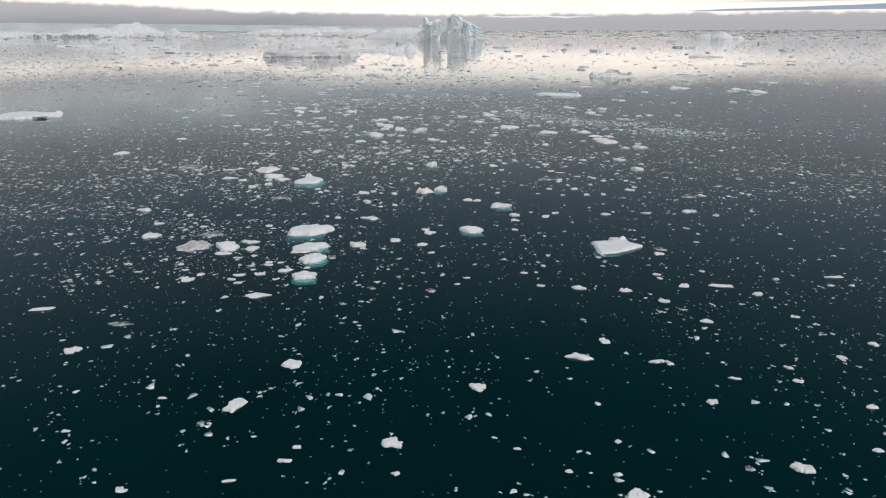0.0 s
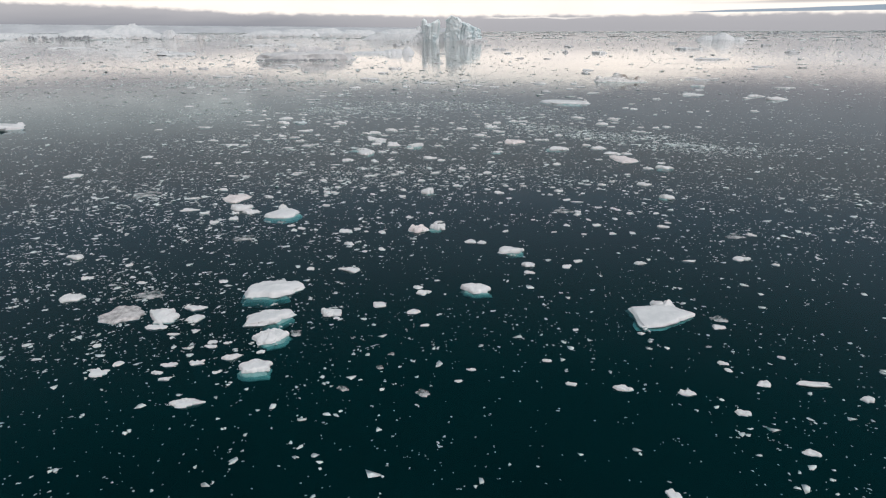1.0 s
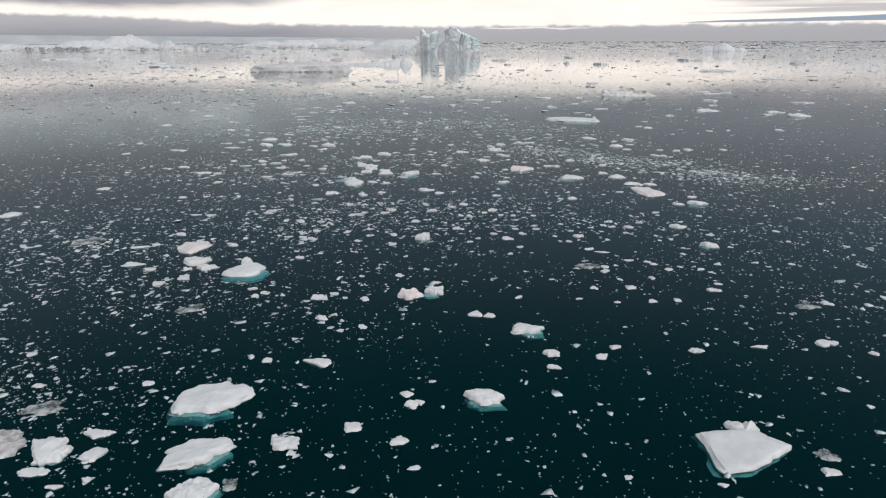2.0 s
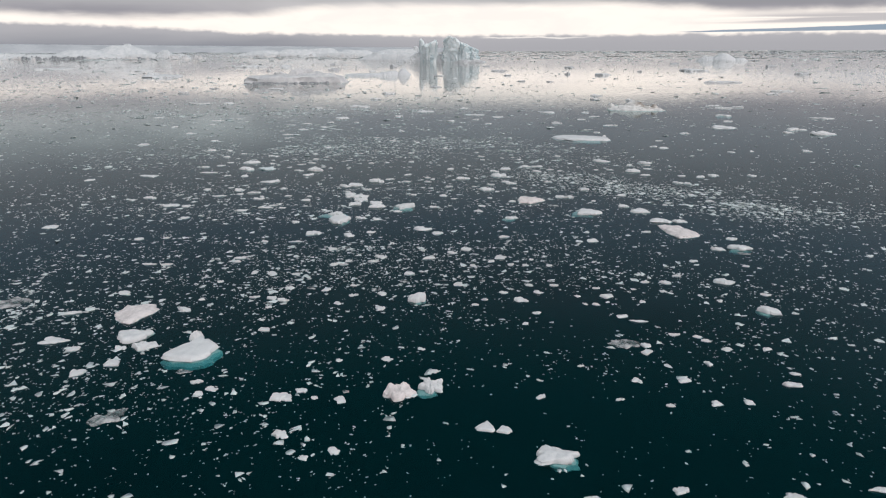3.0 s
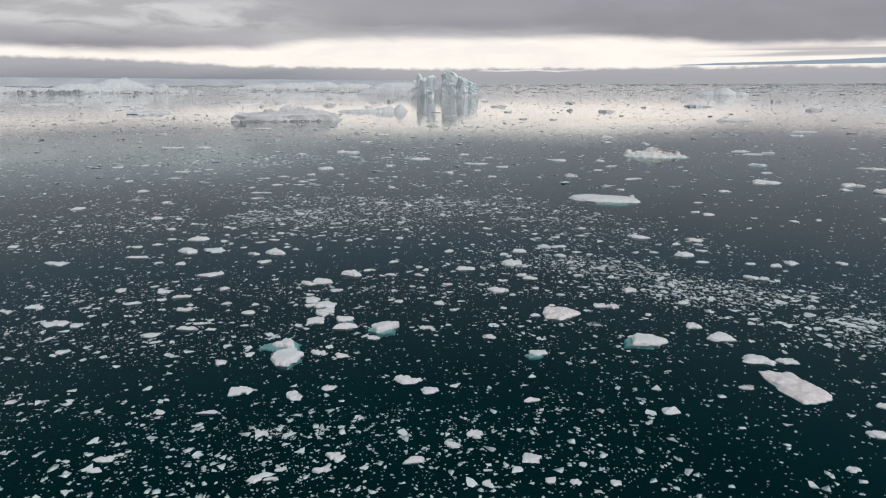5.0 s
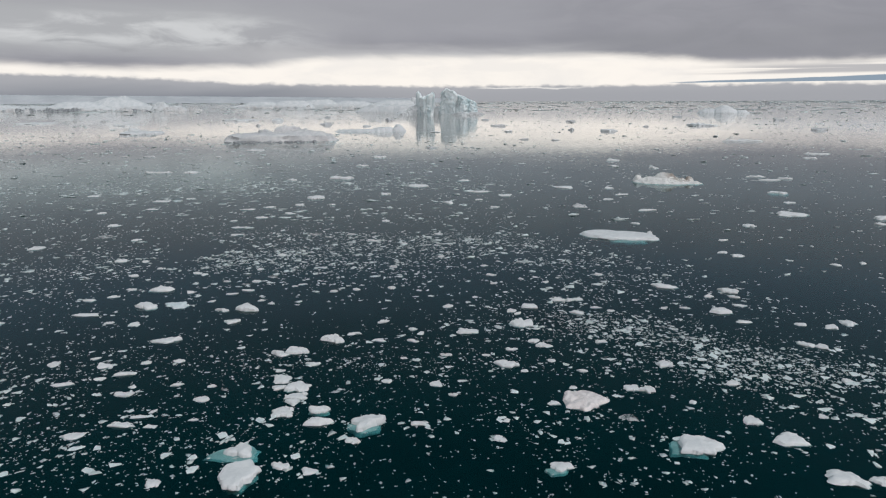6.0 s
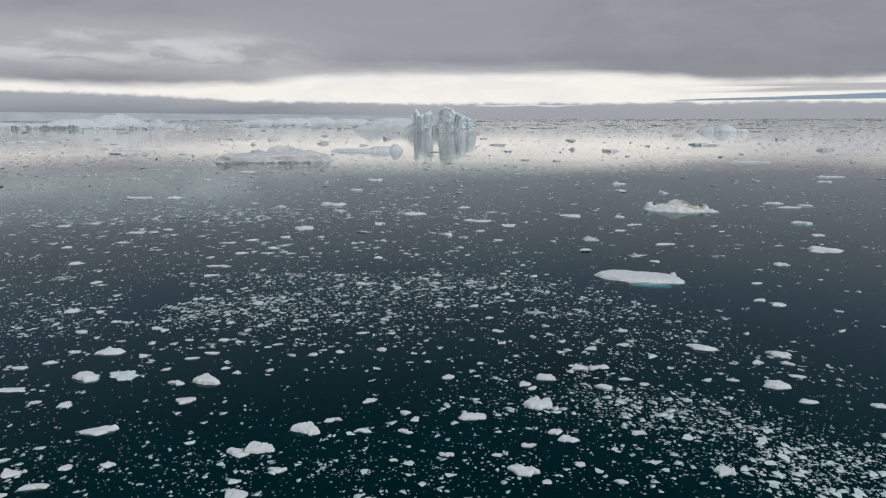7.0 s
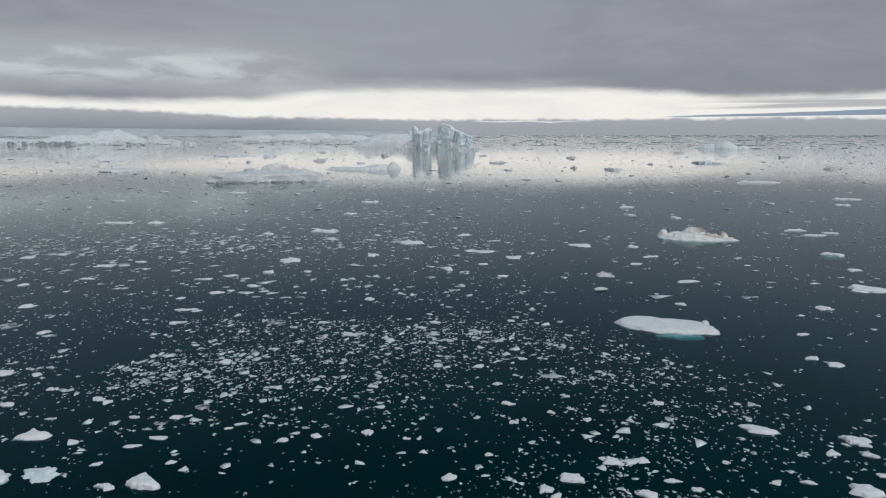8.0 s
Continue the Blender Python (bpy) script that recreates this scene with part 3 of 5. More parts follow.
chunk(1.65, 56.25, 0.84, 0.69, 0.22, 2)
clear_floe(-15.9, 57.0, 1.6, 1.3, 0.12, 14)
clear_floe(22.15, 57.62, 1.63, 1.51, 0.07, -0)
chunk(23.62, 57.87, 0.71, 0.56, 0.15, -6)
chunk(10.64, 58.07, 0.40, 0.21, 0.12, 1)
chunk(12.90, 58.26, 0.58, 0.35, 0.19, 1)
chunk(14.54, 58.33, 0.49, 0.27, 0.14, -13)
chunk(-5.27, 58.59, 0.59, 0.49, 0.31, -6)
chunk(8.39, 58.60, 0.45, 0.17, 0.10, 1)
chunk(-8.17, 58.79, 1.00, 0.64, 0.38, 11)
chunk(-6.55, 58.82, 0.37, 0.26, 0.15, -2)
chunk(4.56, 58.86, 0.50, 0.25, 0.15, -2)
crusted_floe(-2.4, 59.2, 1.75, 1.55, 0.3, 4, sides=((95, 0.8), (30, 0.85), (-35, 0.9), (-95, 0.95), (-150, 0.9), (165, 0.9)), bays=((-62, 14, 0.3), (-128, 14, 0.28), (10, 10, 0.15), (120, 12, 0.18)))
chunk(-12.41, 59.20, 0.47, 0.32, 0.18, 0)
clear_floe(-5.11, 59.37, 0.37, 0.28, 0.03, -1)
chunk(-7.37, 59.46, 0.61, 0.31, 0.18, -1)
chunk(-11.91, 59.57, 0.61, 0.33, 0.18, 1)
bergy_bit(-0.85, 59.75, 1.35, 1.25, 0.4, 8, ragged=0.12, rough=0.34, flat=0.5, shift=(-0.2, -0.1), spread=(0.75, 0.9), knobs=((-0.15, 0.45, 0.4, 0.45),))
chunk(17.47, 60.02, 0.95, 0.37, 0.17, -8)
chunk(-12.92, 60.32, 0.68, 0.30, 0.15, 1)
chunk(12.16, 60.49, 0.68, 0.35, 0.18, 2)
chunk(9.73, 60.50, 0.53, 0.43, 0.24, -11)
chunk(18.23, 61.18, 0.55, 0.28, 0.13, -3)
chunk(-19.59, 61.23, 0.76, 0.62, 0.16, 7)
clear_floe(-13.98, 61.43, 0.90, 0.52, 0.04, 0)
chunk(-0.75, 61.46, 0.55, 0.34, 0.19, -5)
chunk(7.16, 62.03, 0.36, 0.21, 0.11, 4)
chunk(11.85, 62.05, 0.41, 0.27, 0.13, -8)
chunk(-18.26, 62.30, 0.98, 0.54, 0.24, -1)
chunk(14.11, 62.32, 0.46, 0.40, 0.19, -5)
chunk(-5.98, 62.73, 0.37, 0.32, 0.17, 5)
chunk(-3.35, 62.82, 0.63, 0.32, 0.17, -6)
chunk(11.21, 63.62, 0.70, 0.47, 0.22, -6)
bergy_bit(-14.55, 64.0, 2.85, 3.1, 0.34, 2, flat=0.85, sides=((-100, 0.66), (-52, 0.8), (-5, 0.9), (48, 0.8), (88, 1.0), (142, 0.48), (205, 0.95)), bays=((118, 14, 0.16), (68, 9, 0.14)), shift=(0.05, -0.07), spread=(1.04, 0.98), below=0.2, ragged=0.02, rough=0.08, knobs=((-0.28, 1.55, 0.75, 0.5),))
chunk(15.85, 64.01, 0.60, 0.38, 0.17, 2)
chunk(-21.41, 64.02, 0.71, 0.48, 0.19, 3)
chunk(18.11, 64.05, 0.55, 0.26, 0.11, 2)
chunk(-1.50, 64.08, 0.44, 0.23, 0.12, -6)
chunk(-17.4, 64.25, 1.5, 1.0, 0.34, 8)
chunk(-18.80, 64.28, 0.69, 0.47, 0.19, 7)
chunk(11.41, 64.44, 0.54, 0.50, 0.13, 5)
clear_floe(10.21, 64.69, 1.87, 1.26, 0.10, -3)
floe(-23.11, 65.14, 1.73, 0.93, 0.11, -2)
chunk(15.08, 65.16, 0.51, 0.27, 0.11, -10)
chunk(-18.55, 65.6, 1.9, 1.3, 0.45, 24)
chunk(14.80, 65.66, 0.57, 0.24, 0.10, -9)
chunk(13.55, 65.99, 0.70, 0.27, 0.12, 3)
chunk(-11.21, 66.67, 0.65, 0.42, 0.18, 9)
chunk(4.84, 67.54, 0.36, 0.38, 0.22, -7)
floe(11.97, 67.95, 1.22, 0.37, 0.06, -7)
crusted_floe(-20.2, 69.05, 2.75, 3.3, 0.2, 9, sides=((95, 0.75), (40, 0.9), (-35, 0.62), (-100, 0.85), (215, 0.72), (150, 0.85)))
chunk(11.18, 68.69, 0.75, 0.31, 0.13, 0)
chunk(5.77, 69.24, 0.57, 0.31, 0.13, 4)
floe(-24.40, 69.25, 1.34, 0.58, 0.10, 2)
bergy_bit(20.83, 69.50, 1.45, 1.19, 0.38, -11)
chunk(-17.30, 69.75, 0.90, 0.60, 0.22, -0)
chunk(-4.44, 69.98, 0.65, 0.63, 0.26, 6)
chunk(-11.86, 70.26, 0.46, 0.34, 0.13, -2)
chunk(1.86, 70.66, 0.48, 0.22, 0.14, -3)
chunk(9.91, 70.68, 0.53, 0.27, 0.16, -4)
clear_floe(-29.62, 70.74, 2.73, 2.84, 0.10, 2)
chunk(9.21, 70.75, 0.34, 0.27, 0.16, -4)
chunk(-7.40, 70.92, 0.53, 0.36, 0.22, 10)
chunk(10.79, 71.08, 0.29, 0.19, 0.11, -9)
chunk(13.17, 71.22, 0.39, 0.34, 0.18, -12)
chunk(18.45, 71.23, 0.39, 0.32, 0.15, 3)
chunk(-11.19, 71.39, 0.79, 0.34, 0.19, 10)
chunk(4.99, 71.40, 0.88, 0.59, 0.36, 7)
bergy_bit(-2.08, 71.47, 1.26, 1.08, 0.59, -1)
chunk(2.52, 71.52, 0.44, 0.27, 0.17, 7)
chunk(-16.83, 71.62, 0.45, 0.26, 0.13, 12)
chunk(-12.06, 71.75, 0.65, 0.45, 0.24, -2)
chunk(-13.33, 72.02, 0.76, 0.26, 0.13, 8)
chunk(10.97, 72.08, 0.90, 0.50, 0.27, 3)
chunk(8.98, 72.13, 0.45, 0.25, 0.14, 1)
chunk(17.49, 72.31, 0.35, 0.33, 0.16, -4)
chunk(-6.53, 72.33, 0.61, 0.29, 0.17, -2)
chunk(22.03, 72.34, 0.69, 0.30, 0.10, -7)
chunk(-4.56, 72.62, 0.66, 0.54, 0.31, -4)
chunk(-22.65, 72.79, 1.05, 0.52, 0.17, -4)
chunk(6.40, 72.83, 0.67, 0.40, 0.22, -0)
chunk(3.94, 72.85, 0.62, 0.35, 0.20, -5)
chunk(15.19, 73.05, 0.47, 0.28, 0.14, 2)
chunk(-8.62, 73.39, 0.63, 0.37, 0.20, -6)
chunk(13.22, 73.47, 0.37, 0.22, 0.11, 4)
chunk(10.61, 73.63, 0.53, 0.27, 0.14, 1)
chunk(-11.35, 73.77, 0.59, 0.33, 0.17, 10)
clear_floe(-9.76, 73.79, 0.64, 0.67, 0.07, 10)
chunk(7.70, 74.23, 0.65, 0.28, 0.14, 5)
chunk(5.89, 74.28, 0.54, 0.27, 0.15, -0)
chunk(-6.78, 74.32, 0.49, 0.33, 0.17, -7)
chunk(0.78, 74.44, 0.65, 0.49, 0.26, 4)
chunk(20.18, 74.73, 1.36, 0.90, 0.39, -10)
chunk(15.90, 74.75, 0.82, 0.43, 0.20, -7)
chunk(14.45, 74.91, 0.72, 0.24, 0.11, -0)
chunk(-16.74, 75.10, 0.50, 0.38, 0.17, 4)
clear_floe(-3.26, 75.19, 0.67, 0.63, 0.06, -1)
chunk(-11.88, 75.22, 0.39, 0.30, 0.15, 11)
clear_floe(2.57, 75.28, 0.61, 0.54, 0.05, 1)
chunk(17.21, 76.23, 0.63, 0.27, 0.12, -7)
chunk(-11.53, 76.70, 0.70, 0.26, 0.12, -2)
chunk(-13.35, 76.82, 0.76, 0.53, 0.24, 9)
chunk(-2.89, 76.84, 0.82, 0.43, 0.22, 0)
chunk(-14.76, 77.02, 0.53, 0.48, 0.21, 8)
chunk(23.41, 78.45, 0.55, 0.40, 0.15, -7)
chunk(2.06, 78.59, 0.55, 0.41, 0.19, -6)
chunk(8.04, 78.66, 0.49, 0.35, 0.16, -1)
chunk(6.19, 78.73, 0.56, 0.35, 0.16, 4)
chunk(5.03, 78.85, 0.56, 0.35, 0.16, -7)
chunk(-8.23, 78.99, 0.69, 0.21, 0.10, 7)
floe(-22.35, 79.00, 1.00, 0.52, 0.10, 12)
chunk(-8.96, 79.01, 0.81, 0.50, 0.22, 7)
chunk(-41.36, 79.02, 1.60, 1.55, 0.26, 10)
floe(-23.81, 79.08, 1.25, 0.43, 0.08, -4)
chunk(-16.91, 79.67, 0.63, 0.32, 0.13, 6)
chunk(19.77, 79.67, 0.69, 0.49, 0.19, 3)
chunk(-5.94, 79.73, 0.89, 0.44, 0.19, -7)
chunk(3.50, 79.74, 0.57, 0.36, 0.16, -5)
chunk(-7.93, 79.79, 0.57, 0.30, 0.13, -3)
chunk(6.82, 80.12, 0.38, 0.37, 0.16, -1)
chunk(-1.51, 80.51, 1.04, 0.45, 0.20, -1)
chunk(-16.99, 80.57, 1.04, 0.41, 0.16, 3)
chunk(4.38, 80.75, 0.97, 0.68, 0.30, 4)
chunk(-5.46, 80.80, 0.98, 0.61, 0.27, -8)
clear_floe(24.83, 81.64, 1.33, 0.60, 0.03, -12)
chunk(0.40, 81.97, 0.81, 0.48, 0.20, -7)
chunk(23.03, 82.81, 1.23, 0.58, 0.20, -11)
chunk(-9.81, 82.89, 0.83, 0.52, 0.21, -6)
chunk(1.62, 82.90, 0.89, 0.59, 0.24, 8)
bergy_bit(25.04, 83.03, 2.12, 1.15, 0.34, 2)
chunk(-16.24, 85.23, 0.66, 0.40, 0.14, -5)
floe(-13.51, 85.30, 1.32, 0.39, 0.07, 2)
chunk(12.94, 85.33, 0.95, 0.59, 0.22, -6)
chunk(25.47, 85.85, 0.96, 0.56, 0.18, -7)
chunk(-27.81, 86.08, 0.82, 0.58, 0.18, 2)
chunk(-25.52, 86.47, 0.53, 0.46, 0.14, 7)
chunk(5.18, 86.67, 0.98, 0.40, 0.15, 1)
chunk(-9.03, 87.09, 1.06, 0.83, 0.30, -1)
crusted_floe(21.65, 88.3, 3.0, 4.5, 0.24, 0, sides=((88, 0.97), (22, 0.9), (-85, 0.98), (200, 0.72), (172, 0.95)))
chunk(-12.41, 87.71, 1.38, 0.76, 0.26, -1)
chunk(-0.89, 87.81, 1.00, 0.63, 0.23, -7)
chunk(18.51, 88.13, 0.78, 0.46, 0.15, -2)
chunk(-7.09, 88.16, 0.86, 0.54, 0.19, 5)
chunk(-2.32, 89.11, 1.58, 0.88, 0.31, -2)
chunk(-38.27, 90.19, 1.34, 1.20, 0.18, -4)
chunk(-14.98, 91.98, 0.76, 0.65, 0.20, -4)
chunk(22.98, 92.02, 1.51, 0.83, 0.24, -6)
bergy_bit(-10.7, 92.5, 2.25, 2.6, 0.5, 8, flat=0.7, bays=(), rough=0.06, sides=((100, 0.7), (45, 0.9), (-35, 0.75), (-95, 0.9), (205, 0.7), (150, 0.8)), spread=(0.8, 0.8))
chunk(21.2, 92.2, 2.1, 1.3, 0.34, -12)
chunk(-7.04, 92.94, 0.86, 0.52, 0.17, -1)
bergy_bit(6.5, 93.3, 1.35, 0.95, 0.26, 4, shift=(-0.24, -0.16), spread=(0.9, 0.9))
chunk(-8.78, 93.49, 1.04, 0.67, 0.21, 4)
chunk(-26.67, 93.61, 0.87, 0.61, 0.17, 2)
bergy_bit(-11.5, 95.0, 1.75, 1.5, 0.42, -1, flat=0.4, shift=(-0.16, -0.06), spread=(1.6, 1.25), below=0.12)
bergy_bit(14.8, 95.4, 2.75, 2.0, 0.42, -4, flat=0.5, shift=(-0.2, 0.0), spread=(0.92, 0.95), below=0.12, sides=((95, 0.7), (50, 0.85), (-30, 0.9), (-95, 0.75), (170, 0.85), (135, 0.8)))
chunk(20.2, 96.0, 2.0, 1.1, 0.34, -16)
chunk(-5.18, 96.09, 0.91, 0.59, 0.17, -1)
chunk(3.41, 96.18, 0.73, 0.59, 0.18, 3)
floe(-21.97, 96.64, 1.48, 0.82, 0.12, 2)
chunk(-17.79, 97.81, 0.77, 0.33, 0.15, -1)
floe(-19.64, 97.91, 1.77, 0.67, 0.16, 5)
bergy_bit(-4.5, 98.0, 2.2, 1.8, 0.5, 5, flat=0.4, shift=(-0.14, -0.1), spread=(0.92, 0.95))
chunk(-1.43, 97.97, 0.95, 0.41, 0.23, -7)
chunk(-7.62, 98.24, 1.79, 0.72, 0.38, 0)
chunk(19.10, 98.29, 1.19, 0.80, 0.37, -5)
chunk(4.01, 98.43, 0.48, 0.36, 0.19, 6)
chunk(-28.53, 98.56, 0.96, 0.72, 0.18, 11)
chunk(-15.46, 98.61, 0.67, 0.20, 0.09, 1)
chunk(23.78, 98.75, 0.61, 0.51, 0.22, 3)
clear_floe(11.62, 98.76, 1.09, 0.91, 0.08, 3)
floe(-19.02, 98.99, 1.22, 0.44, 0.10, -0)
floe(-30.47, 99.00, 2.21, 1.41, 0.18, 3)
chunk(-10.10, 99.21, 1.35, 0.71, 0.36, -5)
chunk(-18.46, 99.70, 0.44, 0.36, 0.16, 9)
bergy_bit(-7.87, 99.80, 1.43, 0.82, 0.37, 5)
chunk(29.45, 100.61, 0.79, 0.83, 0.23, 3)
chunk(7.33, 100.67, 0.83, 0.41, 0.20, 4)
chunk(16.41, 100.77, 0.52, 0.37, 0.17, -0)
crusted_floe(9.45, 101.0, 3.1, 3.0, 0.34, -8)
chunk(-9.89, 100.89, 0.96, 0.63, 0.30, 3)
chunk(-16.01, 101.32, 1.11, 0.52, 0.23, -4)
chunk(-35.85, 101.49, 0.71, 0.74, 0.24, 6)
chunk(0.74, 101.95, 0.66, 0.29, 0.14, -9)
chunk(-21.52, 102.07, 1.26, 0.57, 0.23, -3)
chunk(13.96, 102.49, 1.14, 0.77, 0.34, 2)
chunk(-34.25, 102.68, 1.44, 0.86, 0.19, -4)
clear_floe(-14.96, 102.86, 0.61, 0.51, 0.04, -5)
chunk(12.97, 102.88, 1.02, 0.63, 0.28, -10)
chunk(-11.24, 103.00, 1.02, 0.55, 0.24, 9)
chunk(9.00, 103.01, 0.61, 0.31, 0.14, -8)
chunk(-10.0, 103.2, 1.75, 1.4, 0.45, -7)
chunk(-11.3, 104.3, 1.3, 1.0, 0.3, 12)
floe(-9.8, 101.7, 1.6, 1.0, 0.2, 9)
floe(-10.2, 99.8, 1.4, 0.9, 0.2, 16)
chunk(-21.49, 103.26, 0.55, 0.35, 0.14, 10)
chunk(-15.99, 103.31, 0.62, 0.33, 0.14, -4)
chunk(-0.44, 103.57, 0.83, 0.69, 0.32, 6)
chunk(20.26, 103.58, 1.04, 0.52, 0.21, -0)
chunk(-18.53, 103.58, 0.90, 0.34, 0.14, 9)
floe(-26.57, 103.63, 1.66, 0.59, 0.11, 13)
chunk(28.49, 103.88, 0.73, 0.77, 0.20, -2)
chunk(-3.90, 104.02, 0.77, 0.47, 0.22, 6)
chunk(-24.48, 104.51, 0.78, 0.38, 0.14, -4)
chunk(-11.61, 104.66, 0.85, 0.80, 0.20, 6)
chunk(-23.02, 105.41, 1.52, 0.48, 0.18, 4)
chunk(10.25, 105.76, 0.80, 0.35, 0.15, 2)
chunk(6.03, 105.78, 0.58, 0.35, 0.15, -8)
chunk(-11.88, 105.90, 0.73, 0.45, 0.18, 7)
chunk(-25.23, 106.68, 1.19, 0.62, 0.22, 12)
chunk(16.64, 106.80, 1.19, 0.85, 0.33, -11)
chunk(4.80, 106.89, 1.87, 0.72, 0.30, -4)
chunk(-29.23, 107.06, 0.90, 0.76, 0.26, 6)
chunk(-9.75, 107.06, 1.20, 0.46, 0.19, 8)
chunk(-22.38, 107.35, 0.76, 0.51, 0.19, -1)
chunk(8.32, 107.59, 0.61, 0.38, 0.15, -7)
chunk(-20.05, 107.67, 0.92, 0.51, 0.19, -1)
chunk(-2.94, 108.17, 0.54, 0.29, 0.12, 3)
chunk(-26.68, 108.18, 0.77, 0.33, 0.11, 9)
chunk(3.43, 108.74, 0.70, 0.29, 0.12, -2)
chunk(0.28, 108.81, 0.94, 0.39, 0.16, -2)
chunk(-12.66, 108.93, 1.41, 0.91, 0.35, 0)
chunk(-11.40, 109.41, 1.66, 1.02, 0.39, -1)
chunk(5.52, 109.85, 0.96, 0.41, 0.16, -2)
chunk(30.31, 110.16, 1.04, 1.10, 0.35, -12)
chunk(8.18, 110.55, 1.38, 0.74, 0.28, -1)
chunk(29.32, 110.65, 1.16, 1.21, 0.27, 6)
chunk(12.99, 111.37, 0.99, 0.56, 0.20, -4)
chunk(7.49, 111.59, 1.00, 0.55, 0.21, 3)
chunk(-2.42, 111.68, 1.00, 0.44, 0.16, -6)
chunk(-5.16, 111.89, 1.09, 0.44, 0.17, 4)
floe(-22.84, 111.90, 2.58, 1.23, 0.22, 8)
chunk(-9.09, 111.95, 1.91, 1.33, 0.49, 5)
chunk(-46.89, 113.15, 1.09, 0.93, 0.17, 5)
chunk(-7.48, 113.33, 1.21, 0.47, 0.17, 1)
chunk(-1.86, 113.47, 0.60, 0.59, 0.21, 3)
floe(-75.4, 114.2, 11.5, 7.5, 1.0, 2, sides=((80, 0.6), (30, 0.9), (-60, 0.7), (-100, 0.75), (180, 1.0), (130, 0.8)))
chunk(2.15, 113.84, 1.82, 0.95, 0.34, -7)
chunk(-2.56, 114.38, 0.79, 0.49, 0.17, -7)
chunk(33.67, 114.65, 1.15, 0.88, 0.25, 0)
chunk(40.92, 115.22, 0.99, 0.93, 0.17, 4)
chunk(31.50, 115.33, 1.08, 0.59, 0.17, -4)
chunk(35.85, 115.64, 1.37, 1.21, 0.23, -4)
chunk(7.01, 115.79, 2.15, 1.65, 0.57, 3)
floe(-40.46, 115.79, 2.74, 1.59, 0.15, -2)
chunk(-27.30, 115.80, 0.99, 0.72, 0.22, -1)
chunk(26.82, 116.05, 1.36, 0.58, 0.17, -9)
chunk(-29.76, 116.15, 0.82, 0.45, 0.13, 5)
chunk(-5.28, 116.40, 0.91, 0.66, 0.22, -3)
chunk(-18.89, 116.41, 1.46, 0.83, 0.26, -2)
floe(-33.04, 118.38, 2.65, 0.84, 0.13, 7)
chunk(6.97, 118.48, 0.75, 0.36, 0.18, 7)
chunk(12.48, 118.62, 1.22, 0.59, 0.28, -6)
chunk(25.90, 118.91, 1.98, 1.09, 0.45, -1)
chunk(15.79, 119.18, 0.76, 0.39, 0.18, -4)
chunk(6.42, 119.28, 0.96, 0.73, 0.36, 5)
chunk(-20.82, 119.57, 1.32, 0.66, 0.28, 5)
chunk(21.04, 119.92, 0.70, 0.42, 0.18, -8)
chunk(23.00, 119.94, 0.99, 0.34, 0.14, -9)
chunk(-18.49, 120.03, 2.30, 1.14, 0.50, -5)
chunk(14.58, 120.17, 1.06, 0.32, 0.15, -3)
chunk(8.32, 120.39, 1.56, 0.70, 0.33, -4)
chunk(0.52, 120.61, 1.00, 0.54, 0.26, -6)
chunk(-28.45, 120.62, 2.06, 1.52, 0.42, 1)
chunk(28.55, 120.70, 1.29, 0.51, 0.14, -7)
floe(-25.7, 121.0, 2.5, 1.9, 0.3, 12, mat=GLAZED)
chunk(-14.11, 121.23, 0.51, 0.17, 0.07, -4)
chunk(-16.75, 121.63, 0.66, 0.43, 0.19, 12)
chunk(-22.82, 122.36, 0.75, 0.28, 0.11, 3)
chunk(18.95, 122.37, 0.52, 0.55, 0.30, -1)
chunk(11.47, 122.49, 1.34, 0.69, 0.31, -3)
chunk(12.72, 122.52, 1.05, 0.61, 0.27, 4)
chunk(-17.96, 122.60, 0.75, 0.36, 0.15, 9)
chunk(13.41, 122.69, 0.90, 0.53, 0.23, -1)
chunk(-35.17, 122.77, 1.33, 0.57, 0.14, 4)
chunk(10.83, 122.98, 0.45, 0.48, 0.31, 2)
chunk(29.13, 123.25, 0.99, 0.52, 0.19, 2)
chunk(3.26, 123.56, 0.54, 0.35, 0.16, -2)
chunk(26.66, 123.61, 0.92, 0.61, 0.23, 0)
chunk(-33.26, 123.97, 1.26, 0.59, 0.15, 12)
chunk(-21.58, 124.84, 1.26, 0.38, 0.12, 3)
chunk(29.44, 125.18, 2.06, 1.21, 0.43, -9)
chunk(-26.13, 125.32, 0.95, 0.54, 0.20, -1)
chunk(-11.29, 125.60, 0.80, 0.49, 0.20, 6)
chunk(-2.45, 125.88, 0.57, 0.29, 0.12, 4)
chunk(-20.32, 126.01, 1.29, 0.42, 0.16, 11)
chunk(-9.02, 126.32, 0.81, 0.60, 0.25, 8)
chunk(-29.48, 126.37, 2.51, 1.26, 0.43, -0)
chunk(-32.68, 126.38, 1.09, 0.63, 0.15, -2)
chunk(-5.38, 126.70, 0.90, 0.70, 0.29, -3)
chunk(23.48, 126.93, 2.72, 1.00, 0.36, -9)
chunk(-15.75, 127.53, 0.67, 0.33, 0.12, 6)
chunk(-15.12, 128.23, 0.85, 0.25, 0.08, 9)
clear_floe(-21.15, 128.37, 1.10, 0.74, 0.04, 10)
chunk(5.56, 128.47, 0.68, 0.54, 0.21, -5)
chunk(11.20, 128.77, 0.69, 0.45, 0.17, 5)
chunk(-20.35, 129.35, 0.95, 0.60, 0.21, -0)
chunk(-23.61, 129.36, 0.78, 0.37, 0.13, 2)
chunk(8.64, 130.17, 0.62, 0.47, 0.17, 3)
